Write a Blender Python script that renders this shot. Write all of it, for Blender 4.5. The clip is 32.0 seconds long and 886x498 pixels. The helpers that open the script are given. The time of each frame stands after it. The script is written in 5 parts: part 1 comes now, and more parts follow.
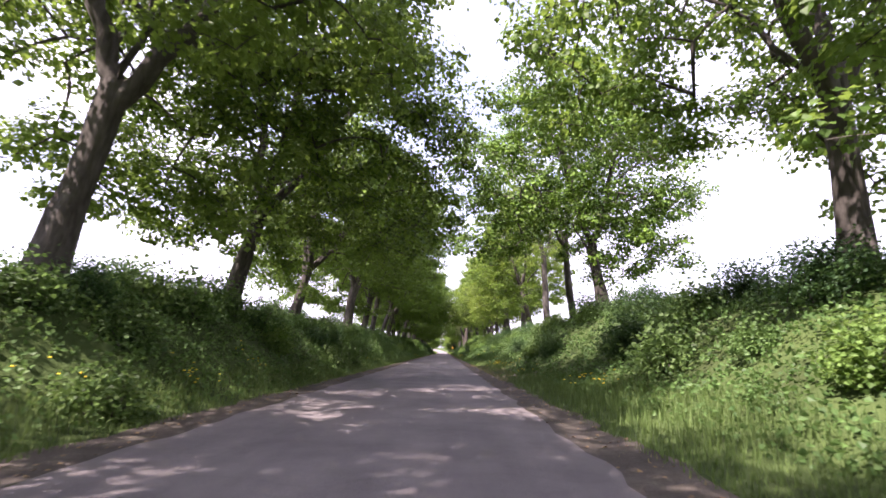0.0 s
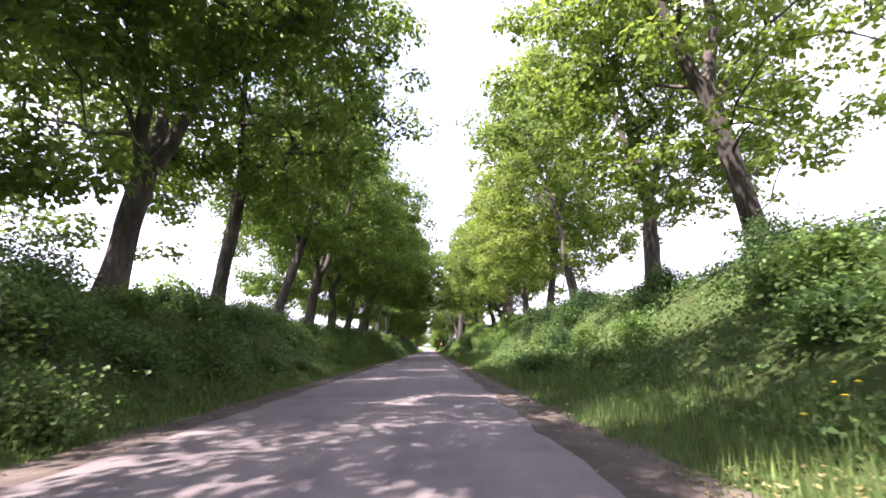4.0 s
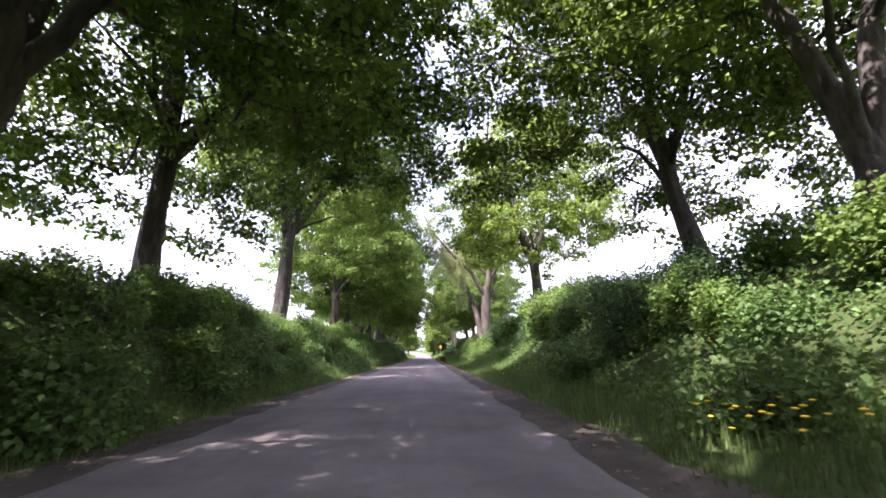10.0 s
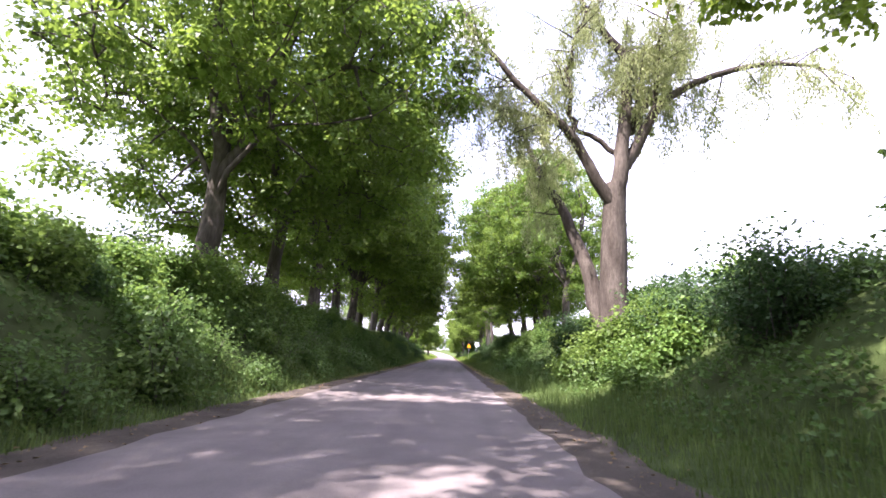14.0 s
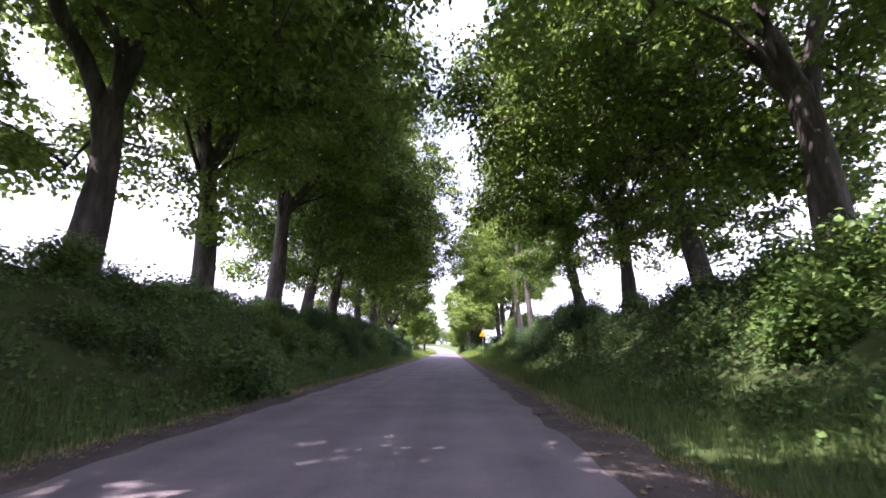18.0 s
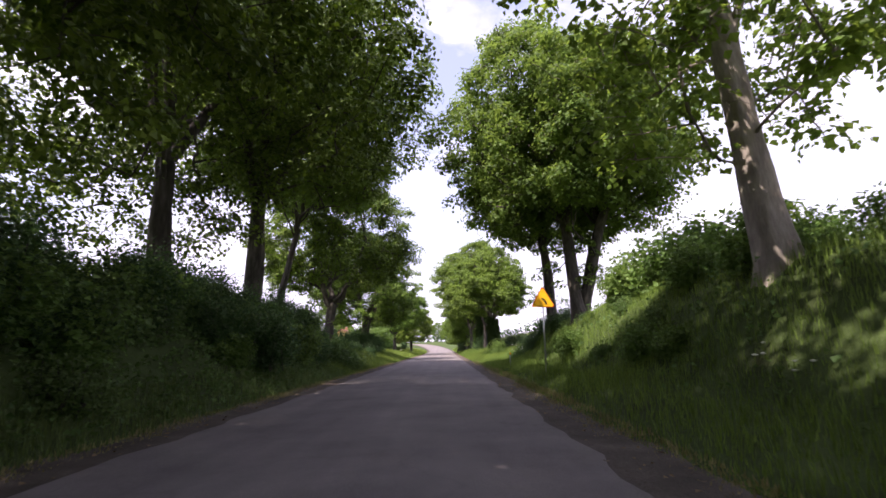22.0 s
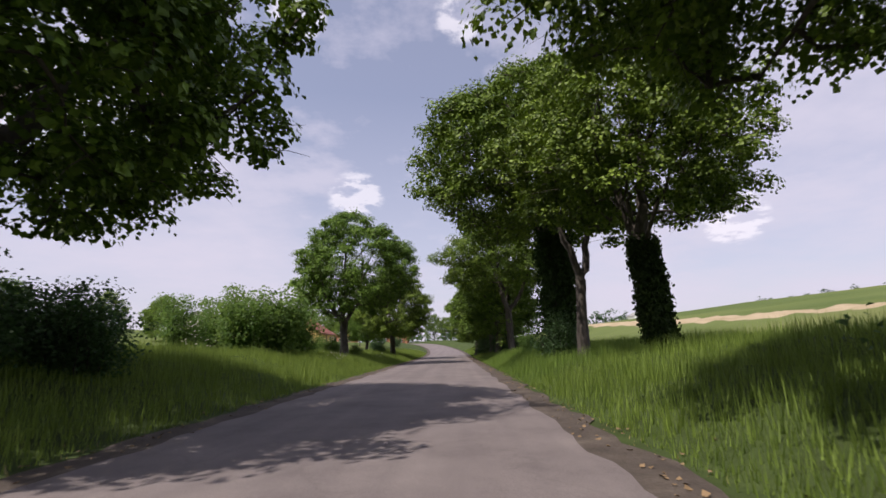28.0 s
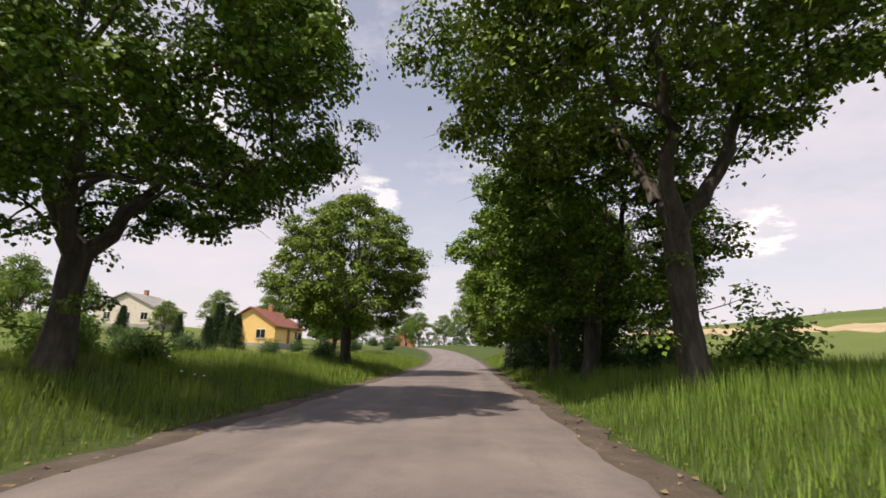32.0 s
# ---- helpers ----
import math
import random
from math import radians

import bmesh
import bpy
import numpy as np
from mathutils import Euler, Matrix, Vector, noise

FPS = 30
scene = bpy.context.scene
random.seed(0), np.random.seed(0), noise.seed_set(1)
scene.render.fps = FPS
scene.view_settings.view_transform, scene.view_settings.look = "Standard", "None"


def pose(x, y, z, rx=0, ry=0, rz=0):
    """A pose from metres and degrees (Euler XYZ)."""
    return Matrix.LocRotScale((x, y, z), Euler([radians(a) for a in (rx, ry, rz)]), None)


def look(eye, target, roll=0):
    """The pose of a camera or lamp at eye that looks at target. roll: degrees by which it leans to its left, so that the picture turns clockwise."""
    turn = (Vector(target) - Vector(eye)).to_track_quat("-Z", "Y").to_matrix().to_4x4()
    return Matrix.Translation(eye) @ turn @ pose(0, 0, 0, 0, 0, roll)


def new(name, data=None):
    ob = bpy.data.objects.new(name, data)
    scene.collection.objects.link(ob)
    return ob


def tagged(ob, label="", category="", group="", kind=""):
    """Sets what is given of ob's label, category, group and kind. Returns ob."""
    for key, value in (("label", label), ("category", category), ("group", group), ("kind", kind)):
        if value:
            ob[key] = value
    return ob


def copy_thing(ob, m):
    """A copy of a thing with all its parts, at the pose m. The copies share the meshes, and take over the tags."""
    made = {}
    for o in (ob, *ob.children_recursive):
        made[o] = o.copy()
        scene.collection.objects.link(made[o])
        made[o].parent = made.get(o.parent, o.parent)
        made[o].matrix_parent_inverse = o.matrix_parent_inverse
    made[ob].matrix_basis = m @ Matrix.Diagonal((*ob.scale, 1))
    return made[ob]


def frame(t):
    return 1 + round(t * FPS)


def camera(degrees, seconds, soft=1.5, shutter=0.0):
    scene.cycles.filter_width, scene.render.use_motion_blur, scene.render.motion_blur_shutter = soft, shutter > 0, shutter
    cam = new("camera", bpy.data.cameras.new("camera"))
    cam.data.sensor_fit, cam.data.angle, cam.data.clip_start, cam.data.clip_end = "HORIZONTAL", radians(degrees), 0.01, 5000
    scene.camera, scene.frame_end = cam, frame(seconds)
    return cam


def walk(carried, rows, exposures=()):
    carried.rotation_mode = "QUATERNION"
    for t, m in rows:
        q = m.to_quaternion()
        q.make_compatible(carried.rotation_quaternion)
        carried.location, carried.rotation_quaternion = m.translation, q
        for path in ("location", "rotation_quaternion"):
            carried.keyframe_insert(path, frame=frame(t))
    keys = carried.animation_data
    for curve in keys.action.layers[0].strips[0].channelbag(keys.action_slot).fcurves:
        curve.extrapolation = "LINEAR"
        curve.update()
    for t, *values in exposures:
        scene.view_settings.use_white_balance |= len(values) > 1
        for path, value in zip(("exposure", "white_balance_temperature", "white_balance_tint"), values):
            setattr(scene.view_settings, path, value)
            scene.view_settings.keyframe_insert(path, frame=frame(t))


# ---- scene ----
cam = camera(86.88, 32.0, soft=1.6, shutter=0.1)
PATH = [
    (0.0, pose(-0.168, 0.002, 1.263, 102.33, -1.14, 0.15)),
    (0.5, pose(-0.053, 5.590, 1.246, 102.36, 0.90, -1.98)),
    (1.0, pose(0.059, 11.147, 1.237, 102.35, -1.86, 0.20)),
    (1.5, pose(0.091, 16.510, 1.238, 102.51, -1.08, 0.77)),
    (2.0, pose(0.087, 21.858, 1.245, 102.50, 0.74, 0.64)),
    (2.5, pose(0.069, 26.854, 1.256, 102.40, 1.72, -1.49)),
    (3.0, pose(0.069, 31.753, 1.267, 102.30, 0.40, 1.12)),
    (3.5, pose(0.075, 36.420, 1.274, 102.00, 1.13, -1.37)),
    (5.5, pose(0.091, 54.742, 1.254, 102.27, 0.82, -0.13)),
    (6.0, pose(0.081, 59.436, 1.220, 102.41, 1.02, 2.63)),
    (6.5, pose(0.041, 64.155, 1.232, 102.53, 0.85, 1.19)),
    (7.0, pose(-0.003, 68.880, 1.241, 102.57, 1.88, 0.54)),
    (7.5, pose(-0.046, 73.512, 1.227, 102.35, 0.31, 0.10)),
    (8.0, pose(-0.082, 78.112, 1.239, 102.41, 0.10, 0.30)),
    (8.5, pose(-0.103, 82.409, 1.254, 102.37, 0.29, 0.57)),
    (9.0, pose(-0.128, 86.734, 1.284, 102.35, 1.82, -0.96)),
    (9.5, pose(-0.167, 90.857, 1.262, 102.73, 0.02, -0.86)),
    (10.0, pose(-0.147, 95.104, 1.240, 102.61, 1.48, -2.08)),
    (10.5, pose(-0.105, 99.291, 1.237, 102.77, -1.84, -0.72)),
    (11.0, pose(-0.043, 103.626, 1.267, 102.75, 0.33, 0.43)),
    (11.5, pose(0.003, 107.920, 1.262, 102.73, 2.38, 1.07)),
    (12.0, pose(0.032, 112.148, 1.227, 102.68, 0.42, -1.35)),
    (12.5, pose(0.035, 116.183, 1.267, 102.57, 1.02, 0.55)),
    (13.0, pose(0.044, 120.235, 1.216, 102.46, 0.13, -0.45)),
    (13.5, pose(0.085, 124.125, 1.279, 102.41, -0.40, -0.05)),
    (14.0, pose(0.073, 127.857, 1.267, 102.73, -1.88, 0.72)),
    (14.5, pose(0.032, 131.708, 1.287, 102.40, 0.20, -0.68)),
    (15.0, pose(-0.016, 135.591, 1.237, 102.07, -2.31, -1.15)),
    (15.5, pose(-0.042, 139.631, 1.210, 101.95, -1.08, -3.32)),
    (17.5, pose(-0.002, 157.021, 1.250, 102.36, 0.21, -0.36)),
    (18.0, pose(0.064, 161.677, 1.273, 102.12, 0.25, 0.89)),
    (18.5, pose(0.110, 166.143, 1.274, 102.08, -0.86, 1.38)),
    (19.0, pose(0.077, 170.662, 1.229, 102.20, 2.02, -0.04)),
    (19.5, pose(0.021, 174.885, 1.189, 102.29, 0.53, -0.18)),
    (20.0, pose(-0.034, 179.236, 1.227, 102.31, -0.84, 0.68)),
    (20.5, pose(-0.111, 183.353, 1.209, 102.33, 1.36, 1.57)),
    (21.0, pose(-0.134, 187.514, 1.263, 102.09, 1.22, 0.55)),
    (21.5, pose(-0.093, 191.637, 1.272, 101.88, 1.44, -0.17)),
    (22.0, pose(0.009, 195.689, 1.264, 101.91, 1.23, 0.29)),
    (22.5, pose(0.081, 199.672, 1.257, 101.96, -0.27, -1.07)),
    (23.0, pose(0.040, 203.761, 1.253, 101.67, 0.48, 1.54)),
    (23.5, pose(-0.095, 207.664, 1.283, 101.72, 0.34, 1.40)),
    (24.0, pose(-0.163, 211.410, 1.241, 101.45, 0.42, -0.65)),
    (24.5, pose(-0.127, 215.093, 1.220, 101.86, -0.55, 3.03)),
    (25.0, pose(-0.035, 218.955, 1.289, 101.67, 0.57, 0.72)),
    (25.5, pose(0.094, 222.772, 1.134, 101.83, 0.04, 1.77)),
    (27.5, pose(0.186, 237.746, 1.248, 102.04, -1.39, 1.58)),
    (28.0, pose(0.137, 241.639, 1.226, 101.98, 1.25, 1.46)),
    (28.5, pose(0.069, 245.426, 1.204, 102.04, 0.51, -0.48)),
    (29.0, pose(0.036, 249.119, 1.180, 102.30, -1.57, -0.48)),
    (29.5, pose(0.039, 252.634, 1.291, 102.16, -2.94, -0.28)),
    (30.0, pose(0.020, 256.037, 1.305, 102.07, -2.15, 1.48)),
    (30.5, pose(-0.014, 259.549, 1.249, 102.23, -1.58, 1.11)),
    (31.0, pose(-0.011, 263.213, 1.243, 102.42, -2.42, 1.56)),
    (31.5, pose(-0.006, 266.854, 1.269, 102.51, -0.86, 2.84)),
    (32.0, pose(-0.023, 270.686, 1.249, 102.70, -1.01, 2.91)),
]
EXPOSURES = [(0.0, 2.0, 6300, 31), (1.0, 1.85, 6250, 31), (2.0, 1.75, 6250, 31), (3.5, 2.1, 6250, 31), (6.0, 2.8, 5900, 31), (8.0, 2.8, 6050, 28), (9.5, 2.5, 6050, 31), (12.0, 2.2, 5950, 38), (15.0, 2.5, 6200, 26), (18.0, 2.35, 5900, 38), (20.0, 2.1, 6050, 33), (22.0, 1.25, 6400, 27), (23.0, 0.7, 6500, 27), (24.0, 0.2, 6450, 26), (25.0, 0.15, 6250, 23), (28.0, 0.1, 6450, 19), (30.0, 0.2, 6800, 14), (31.0, 0.25, 6950, 12), (32.0, 0.35, 7250, 14)]
walk(cam, PATH, EXPOSURES)

# ---------------------------------------------------------------- world and sun
SUN_AZ = math.atan2(-0.74, -0.67)      # the sun stands behind and to the left
SUN_EL = radians(56)
SUN_DIR = Vector((math.sin(SUN_AZ) * math.cos(SUN_EL), math.cos(SUN_AZ) * math.cos(SUN_EL), math.sin(SUN_EL)))

world = bpy.data.worlds.new("world")
scene.world = world
world.use_nodes = True
wn, wl = world.node_tree.nodes, world.node_tree.links
wn.clear()
w_out = wn.new("ShaderNodeOutputWorld")
w_bg = wn.new("ShaderNodeBackground")
w_bg.inputs["Strength"].default_value = 0.125
w_sky = wn.new("ShaderNodeTexSky")
w_sky.sky_type = "NISHITA"
w_sky.sun_disc = False
w_sky.sun_elevation = SUN_EL
w_sky.sun_rotation = SUN_AZ
w_sky.air_density, w_sky.dust_density, w_sky.ozone_density = 1.0, 1.5, 1.5
w_tc = wn.new("ShaderNodeTexCoord")
w_sep = wn.new("ShaderNodeSeparateXYZ")
wl.new(w_tc.outputs["Generated"], w_sep.inputs[0])
w_up = wn.new("ShaderNodeMath"); w_up.operation = "MAXIMUM"; w_up.inputs[1].default_value = 0.0
wl.new(w_sep.outputs["Z"], w_up.inputs[0])
w_add = wn.new("ShaderNodeMath"); w_add.operation = "ADD"; w_add.inputs[1].default_value = 0.16
wl.new(w_up.outputs[0], w_add.inputs[0])
w_div = []
for axis in ("X", "Y"):
    n = wn.new("ShaderNodeMath"); n.operation = "DIVIDE"
    wl.new(w_sep.outputs[axis], n.inputs[0]); wl.new(w_add.outputs[0], n.inputs[1])
    w_div.append(n)
w_comb = wn.new("ShaderNodeCombineXYZ")
wl.new(w_div[0].outputs[0], w_comb.inputs[0]); wl.new(w_div[1].outputs[0], w_comb.inputs[1])
# a thin veil of high cloud, and small fair-weather clouds under it
def cloud_layer(scale, detail, rough, lo, hi, offset):
    mp = wn.new("ShaderNodeMapping"); mp.inputs["Location"].default_value = offset
    wl.new(w_comb.outputs[0], mp.inputs[0])
    nz = wn.new("ShaderNodeTexNoise"); nz.inputs["Scale"].default_value = scale
    nz.inputs["Detail"].default_value = detail; nz.inputs["Roughness"].default_value = rough
    wl.new(mp.outputs[0], nz.inputs["Vector"])
    rp = wn.new("ShaderNodeMapRange"); rp.interpolation_type = "SMOOTHSTEP"
    rp.inputs["From Min"].default_value, rp.inputs["From Max"].default_value = lo, hi
    wl.new(nz.outputs["Fac"], rp.inputs["Value"])
    return rp.outputs[0]
def w_math(op, a, b):
    n = wn.new("ShaderNodeMath"); n.operation = op
    for k, v in enumerate((a, b)):
        if isinstance(v, (int, float)):
            n.inputs[k].default_value = v
        else:
            wl.new(v, n.inputs[k])
    return n.outputs[0]
def cap(direction, inner, outer):
    """1 within inner degrees of a direction, falling to 0 at outer."""
    dot = wn.new("ShaderNodeVectorMath"); dot.operation = "DOT_PRODUCT"
    wl.new(w_tc.outputs["Generated"], dot.inputs[0]); dot.inputs[1].default_value = Vector(direction).normalized()
    mr = wn.new("ShaderNodeMapRange"); mr.interpolation_type = "SMOOTHSTEP"
    mr.inputs["From Min"].default_value, mr.inputs["From Max"].default_value = math.cos(radians(outer)), math.cos(radians(inner))
    wl.new(dot.outputs["Value"], mr.inputs["Value"])
    return mr.outputs[0]
clear_sky = w_math("MULTIPLY", cap((-0.1, 0.84, 0.54), 2, 26), 0.7)
veil = w_math("SUBTRACT", cloud_layer(0.8, 7.0, 0.6, 0.14, 0.72, (3.1, 0.4, 0)), clear_sky)
veil = w_math("MAXIMUM", veil, w_math("MULTIPLY", cloud_layer(1.4, 7.0, 0.6, 0.4, 0.66, (1.3, 2.2, 0)), 0.75))
veil = w_math("MAXIMUM", veil, 0.3)
ragged_edge = cloud_layer(7.0, 8.0, 0.62, 0.36, 0.62, (0.7, 5.2, 0))
puff = None
for d, inner, outer in [((-0.5, 0.74, 0.445), 1.0, 6.6), ((-0.55, 0.72, 0.41), 0.8, 5.2), ((-0.629, 0.664, 0.403), 1, 6), ((0.519, 0.826, 0.222), 0.5, 3.6), ((0.495, 0.84, 0.21), 0.3, 2.6),
                        ((-0.199, 0.929, 0.312), 0.5, 4.2), ((0.022, 0.784, 0.62), 0.5, 3.6), ((-0.276, 0.743, 0.61), 0.5, 4)]:
    one = cap(d, inner, outer)
    puff = one if puff is None else w_math("MAXIMUM", puff, one)
puff = w_math("MULTIPLY", puff, w_math("ADD", ragged_edge, 0.12))
puff_edge = wn.new("ShaderNodeMapRange"); puff_edge.interpolation_type = "SMOOTHSTEP"
puff_edge.inputs["From Min"].default_value, puff_edge.inputs["From Max"].default_value = 0.15, 0.75
wl.new(puff, puff_edge.inputs["Value"])
puff = w_math("MULTIPLY", puff_edge.outputs[0], 0.62)
w_hz = wn.new("ShaderNodeMapRange")       # haze whitens the sky towards the horizon
w_hz.inputs["From Min"].default_value, w_hz.inputs["From Max"].default_value = 0.0, 0.5
w_hz.inputs["To Min"].default_value, w_hz.inputs["To Max"].default_value = 0.7, 0.0
wl.new(w_up.outputs[0], w_hz.inputs["Value"])
def sky_mix(fac, a, colour):
    m = wn.new("ShaderNodeMix"); m.data_type = "RGBA"
    wl.new(fac, m.inputs["Factor"]); wl.new(a, m.inputs["A"]); m.inputs["B"].default_value = (*colour, 1)
    return m.outputs["Result"]
sc = sky_mix(veil, w_sky.outputs[0], (5.2, 5.15, 5.95))
sc = sky_mix(w_hz.outputs[0], sc, (5.4, 5.3, 5.95))
sc = sky_mix(puff, sc, (7.6, 7.5, 7.8))
wl.new(sc, w_bg.inputs["Color"])
wl.new(w_bg.outputs[0], w_out.inputs["Surface"])

sun = new("sun", bpy.data.lights.new("sun", "SUN"))
sun.data.energy = 4.8
sun.data.angle = radians(0.6)
sun.data.color = (1.0, 0.92, 0.79)
sun.matrix_world = look(SUN_DIR * 100, (0, 0, 0))

# ---------------------------------------------------------------- materials
def mat(name):
    m = bpy.data.materials.new(name)
    m.use_nodes = True
    n = m.node_tree.nodes
    return m, n, m.node_tree.links, n["Principled BSDF"]

def noise_node(n, l, scale, detail=4.0, rough=0.55, vec=None, stretch=None):
    if vec is None:
        tc = n.new("ShaderNodeTexCoord"); vec = tc.outputs["Object"]
    if stretch:
        mp = n.new("ShaderNodeMapping"); mp.inputs["Scale"].default_value = stretch
        l.new(vec, mp.inputs[0]); vec = mp.outputs[0]
    z = n.new("ShaderNodeTexNoise")
    z.inputs["Scale"].default_value, z.inputs["Detail"].default_value, z.inputs["Roughness"].default_value = scale, detail, rough
    l.new(vec, z.inputs["Vector"])
    return z.outputs["Fac"]

def ramp(n, l, fac, stops):
    r = n.new("ShaderNodeValToRGB")
    e = r.color_ramp.elements
    while len(e) < len(stops):
        e.new(0.5)
    for k, (p, c) in enumerate(stops):
        e[k].position, e[k].color = p, (*c, 1)
    l.new(fac, r.inputs[0])
    return r.outputs[0]

def mixc(n, l, fac, a, b, mode="MIX"):
    m = n.new("ShaderNodeMix"); m.data_type = "RGBA"; m.blend_type = mode
    for key, v in (("Factor", fac), ("A", a), ("B", b)):
        if isinstance(v, (int, float)):
            m.inputs[key].default_value = v
        elif isinstance(v, tuple):
            m.inputs[key].default_value = (*v, 1)
        else:
            l.new(v, m.inputs[key])
    return m.outputs["Result"]

def bump(n, l, p, fac, strength, dist):
    b = n.new("ShaderNodeBump")
    b.inputs["Strength"].default_value, b.inputs["Distance"].default_value = strength, dist
    l.new(fac, b.inputs["Height"]); l.new(b.outputs[0], p.inputs["Normal"])

def surface(name, stops, scale, rough=0.85, fine=0, bumpd=0.0, stretch=None, metallic=0.0, spec=0.3):
    """A matt surface: a two-scale colour from noise, with fine relief."""
    m, n, l, p = mat(name)
    c = ramp(n, l, noise_node(n, l, scale, 5.0, 0.6, None, stretch), stops)
    if fine:
        f = noise_node(n, l, fine, 4.0, 0.6, None, stretch)
        c = mixc(n, l, 0.45, c, ramp(n, l, f, [(0.3, (0.25, 0.25, 0.25)), (0.7, (0.8, 0.8, 0.8))]), "OVERLAY")
        if bumpd:
            bump(n, l, p, f, 0.7, bumpd)
    l.new(c, p.inputs["Base Color"])
    p.inputs["Roughness"].default_value, p.inputs["Metallic"].default_value = rough, metallic
    p.inputs["Specular IOR Level"].default_value = spec
    return m

def leaf_material(name, dark, light, glow, trans=0.4, rough=0.5):
    """Leaves: they reflect and let light through, and each one has its own tone."""
    m, n, l, p = mat(name)
    geo = n.new("ShaderNodeNewGeometry")
    info = n.new("ShaderNodeObjectInfo")
    c = ramp(n, l, geo.outputs["Random Per Island"], [(0.0, dark), (0.75, light), (1.0, tuple(v * 1.25 for v in light))])
    big = noise_node(n, l, 0.5, 2.0)
    c = mixc(n, l, 0.5, c, ramp(n, l, big, [(0.3, (0.3, 0.33, 0.3)), (0.7, (0.68, 0.68, 0.55))]), "OVERLAY")
    hue = n.new("ShaderNodeHueSaturation")
    mr = n.new("ShaderNodeMapRange"); mr.inputs["To Min"].default_value, mr.inputs["To Max"].default_value = 0.488, 0.515
    l.new(info.outputs["Random"], mr.inputs["Value"]); l.new(mr.outputs[0], hue.inputs["Hue"])
    l.new(c, hue.inputs["Color"])
    l.new(hue.outputs[0], p.inputs["Base Color"])
    p.inputs["Roughness"].default_value = rough
    p.inputs["Specular IOR Level"].default_value = 0.22
    tr = n.new("ShaderNodeBsdfTranslucent")
    tcol = mixc(n, l, 0.68, hue.outputs[0], glow)
    l.new(tcol, tr.inputs["Color"])
    mx = n.new("ShaderNodeMixShader"); mx.inputs[0].default_value = trans
    l.new(p.outputs[0], mx.inputs[1]); l.new(tr.outputs[0], mx.inputs[2])
    l.new(mx.outputs[0], n["Material Output"].inputs["Surface"])
    return m

M_LEAF = leaf_material("maple_leaves", (0.033, 0.068, 0.013), (0.096, 0.162, 0.034), (0.3, 0.43, 0.07), 0.42)
# copy of the maple leaves, translucency cut to deepen the shade in crowns
M_LEAF_DEEP = leaf_material("less_translucent_maple_leaves", (0.036, 0.074, 0.011), (0.135, 0.212, 0.028), (0.2, 0.32, 0.02), 0.1)
# maple leaves in a lighter, yellower tone
M_LEAF_PALE = leaf_material("pale_maple_leaves", (0.056, 0.1, 0.018), (0.135, 0.202, 0.04), (0.34, 0.46, 0.06), 0.42)
M_LEAF_WILLOW = leaf_material("willow_leaves", (0.16, 0.2, 0.09), (0.28, 0.32, 0.17), (0.42, 0.48, 0.2), 0.55)
M_LEAF_DARK = leaf_material("elder_leaves", (0.025, 0.053, 0.023), (0.056, 0.102, 0.044), (0.13, 0.24, 0.06), 0.35)
M_IVY = leaf_material("ivy_leaves", (0.012, 0.027, 0.008), (0.034, 0.06, 0.015), (0.08, 0.13, 0.03), 0.25, 0.75)
M_UNDER = leaf_material("undergrowth_leaves", (0.042, 0.08, 0.024), (0.1, 0.165, 0.052), (0.2, 0.33, 0.08), 0.35)
M_SHOOT = leaf_material("maple_shoot_leaves", (0.05, 0.098, 0.022), (0.12, 0.2, 0.052), (0.28, 0.42, 0.09), 0.4)
M_VERGE = leaf_material("verge_grass_blades", (0.06, 0.096, 0.028), (0.135, 0.185, 0.06), (0.24, 0.31, 0.08), 0.3, 0.65)
M_GRASS = leaf_material("grass_blades", (0.075, 0.122, 0.024), (0.175, 0.25, 0.05), (0.3, 0.4, 0.06), 0.25, 0.6)
M_DRY = leaf_material("dry_grass", (0.2, 0.17, 0.08), (0.36, 0.3, 0.16), (0.4, 0.34, 0.15), 0.3, 0.7)
M_FIR = leaf_material("fir_needles", (0.015, 0.035, 0.014), (0.04, 0.075, 0.025), (0.05, 0.1, 0.03), 0.15)
M_BARK = surface("bark", [(0.25, (0.038, 0.033, 0.029)), (0.55, (0.085, 0.076, 0.068)), (0.8, (0.155, 0.142, 0.126))], 2.2, 0.95, 9.0, 0.05, (1, 1, 0.28), spec=0.15)
M_BARK_PALE = surface("pale_bark", [(0.25, (0.17, 0.145, 0.12)), (0.6, (0.3, 0.265, 0.225)), (0.85, (0.42, 0.38, 0.33))], 2.0, 0.95, 9.0, 0.05, (1, 1, 0.28), spec=0.15)
M_BARK_WILLOW = surface("willow_bark", [(0.25, (0.03, 0.025, 0.02)), (0.5, (0.068, 0.058, 0.05)), (0.82, (0.125, 0.11, 0.096))], 2.6, 0.95, 14.0, 0.09, (1, 1, 0.28), spec=0.15)
# bark in a lower tone: the dead stem's backlit shade is put into its colour
M_BARK_DEAD = surface("shade_dark_dead_wood", [(0.25, (0.03, 0.026, 0.024)), (0.55, (0.062, 0.055, 0.05)), (0.8, (0.11, 0.1, 0.09))], 2.2, 0.95, 9.0, 0.05, (1, 1, 0.28), spec=0.15)
M_LITTER = surface("leaf_litter", [(0.3, (0.13, 0.09, 0.05)), (0.7, (0.3, 0.21, 0.12))], 3.0, 0.9)
M_FLOWER = surface("yellow_petals", [(0.3, (0.75, 0.52, 0.02)), (0.7, (0.85, 0.68, 0.04))], 9.0, 0.6)
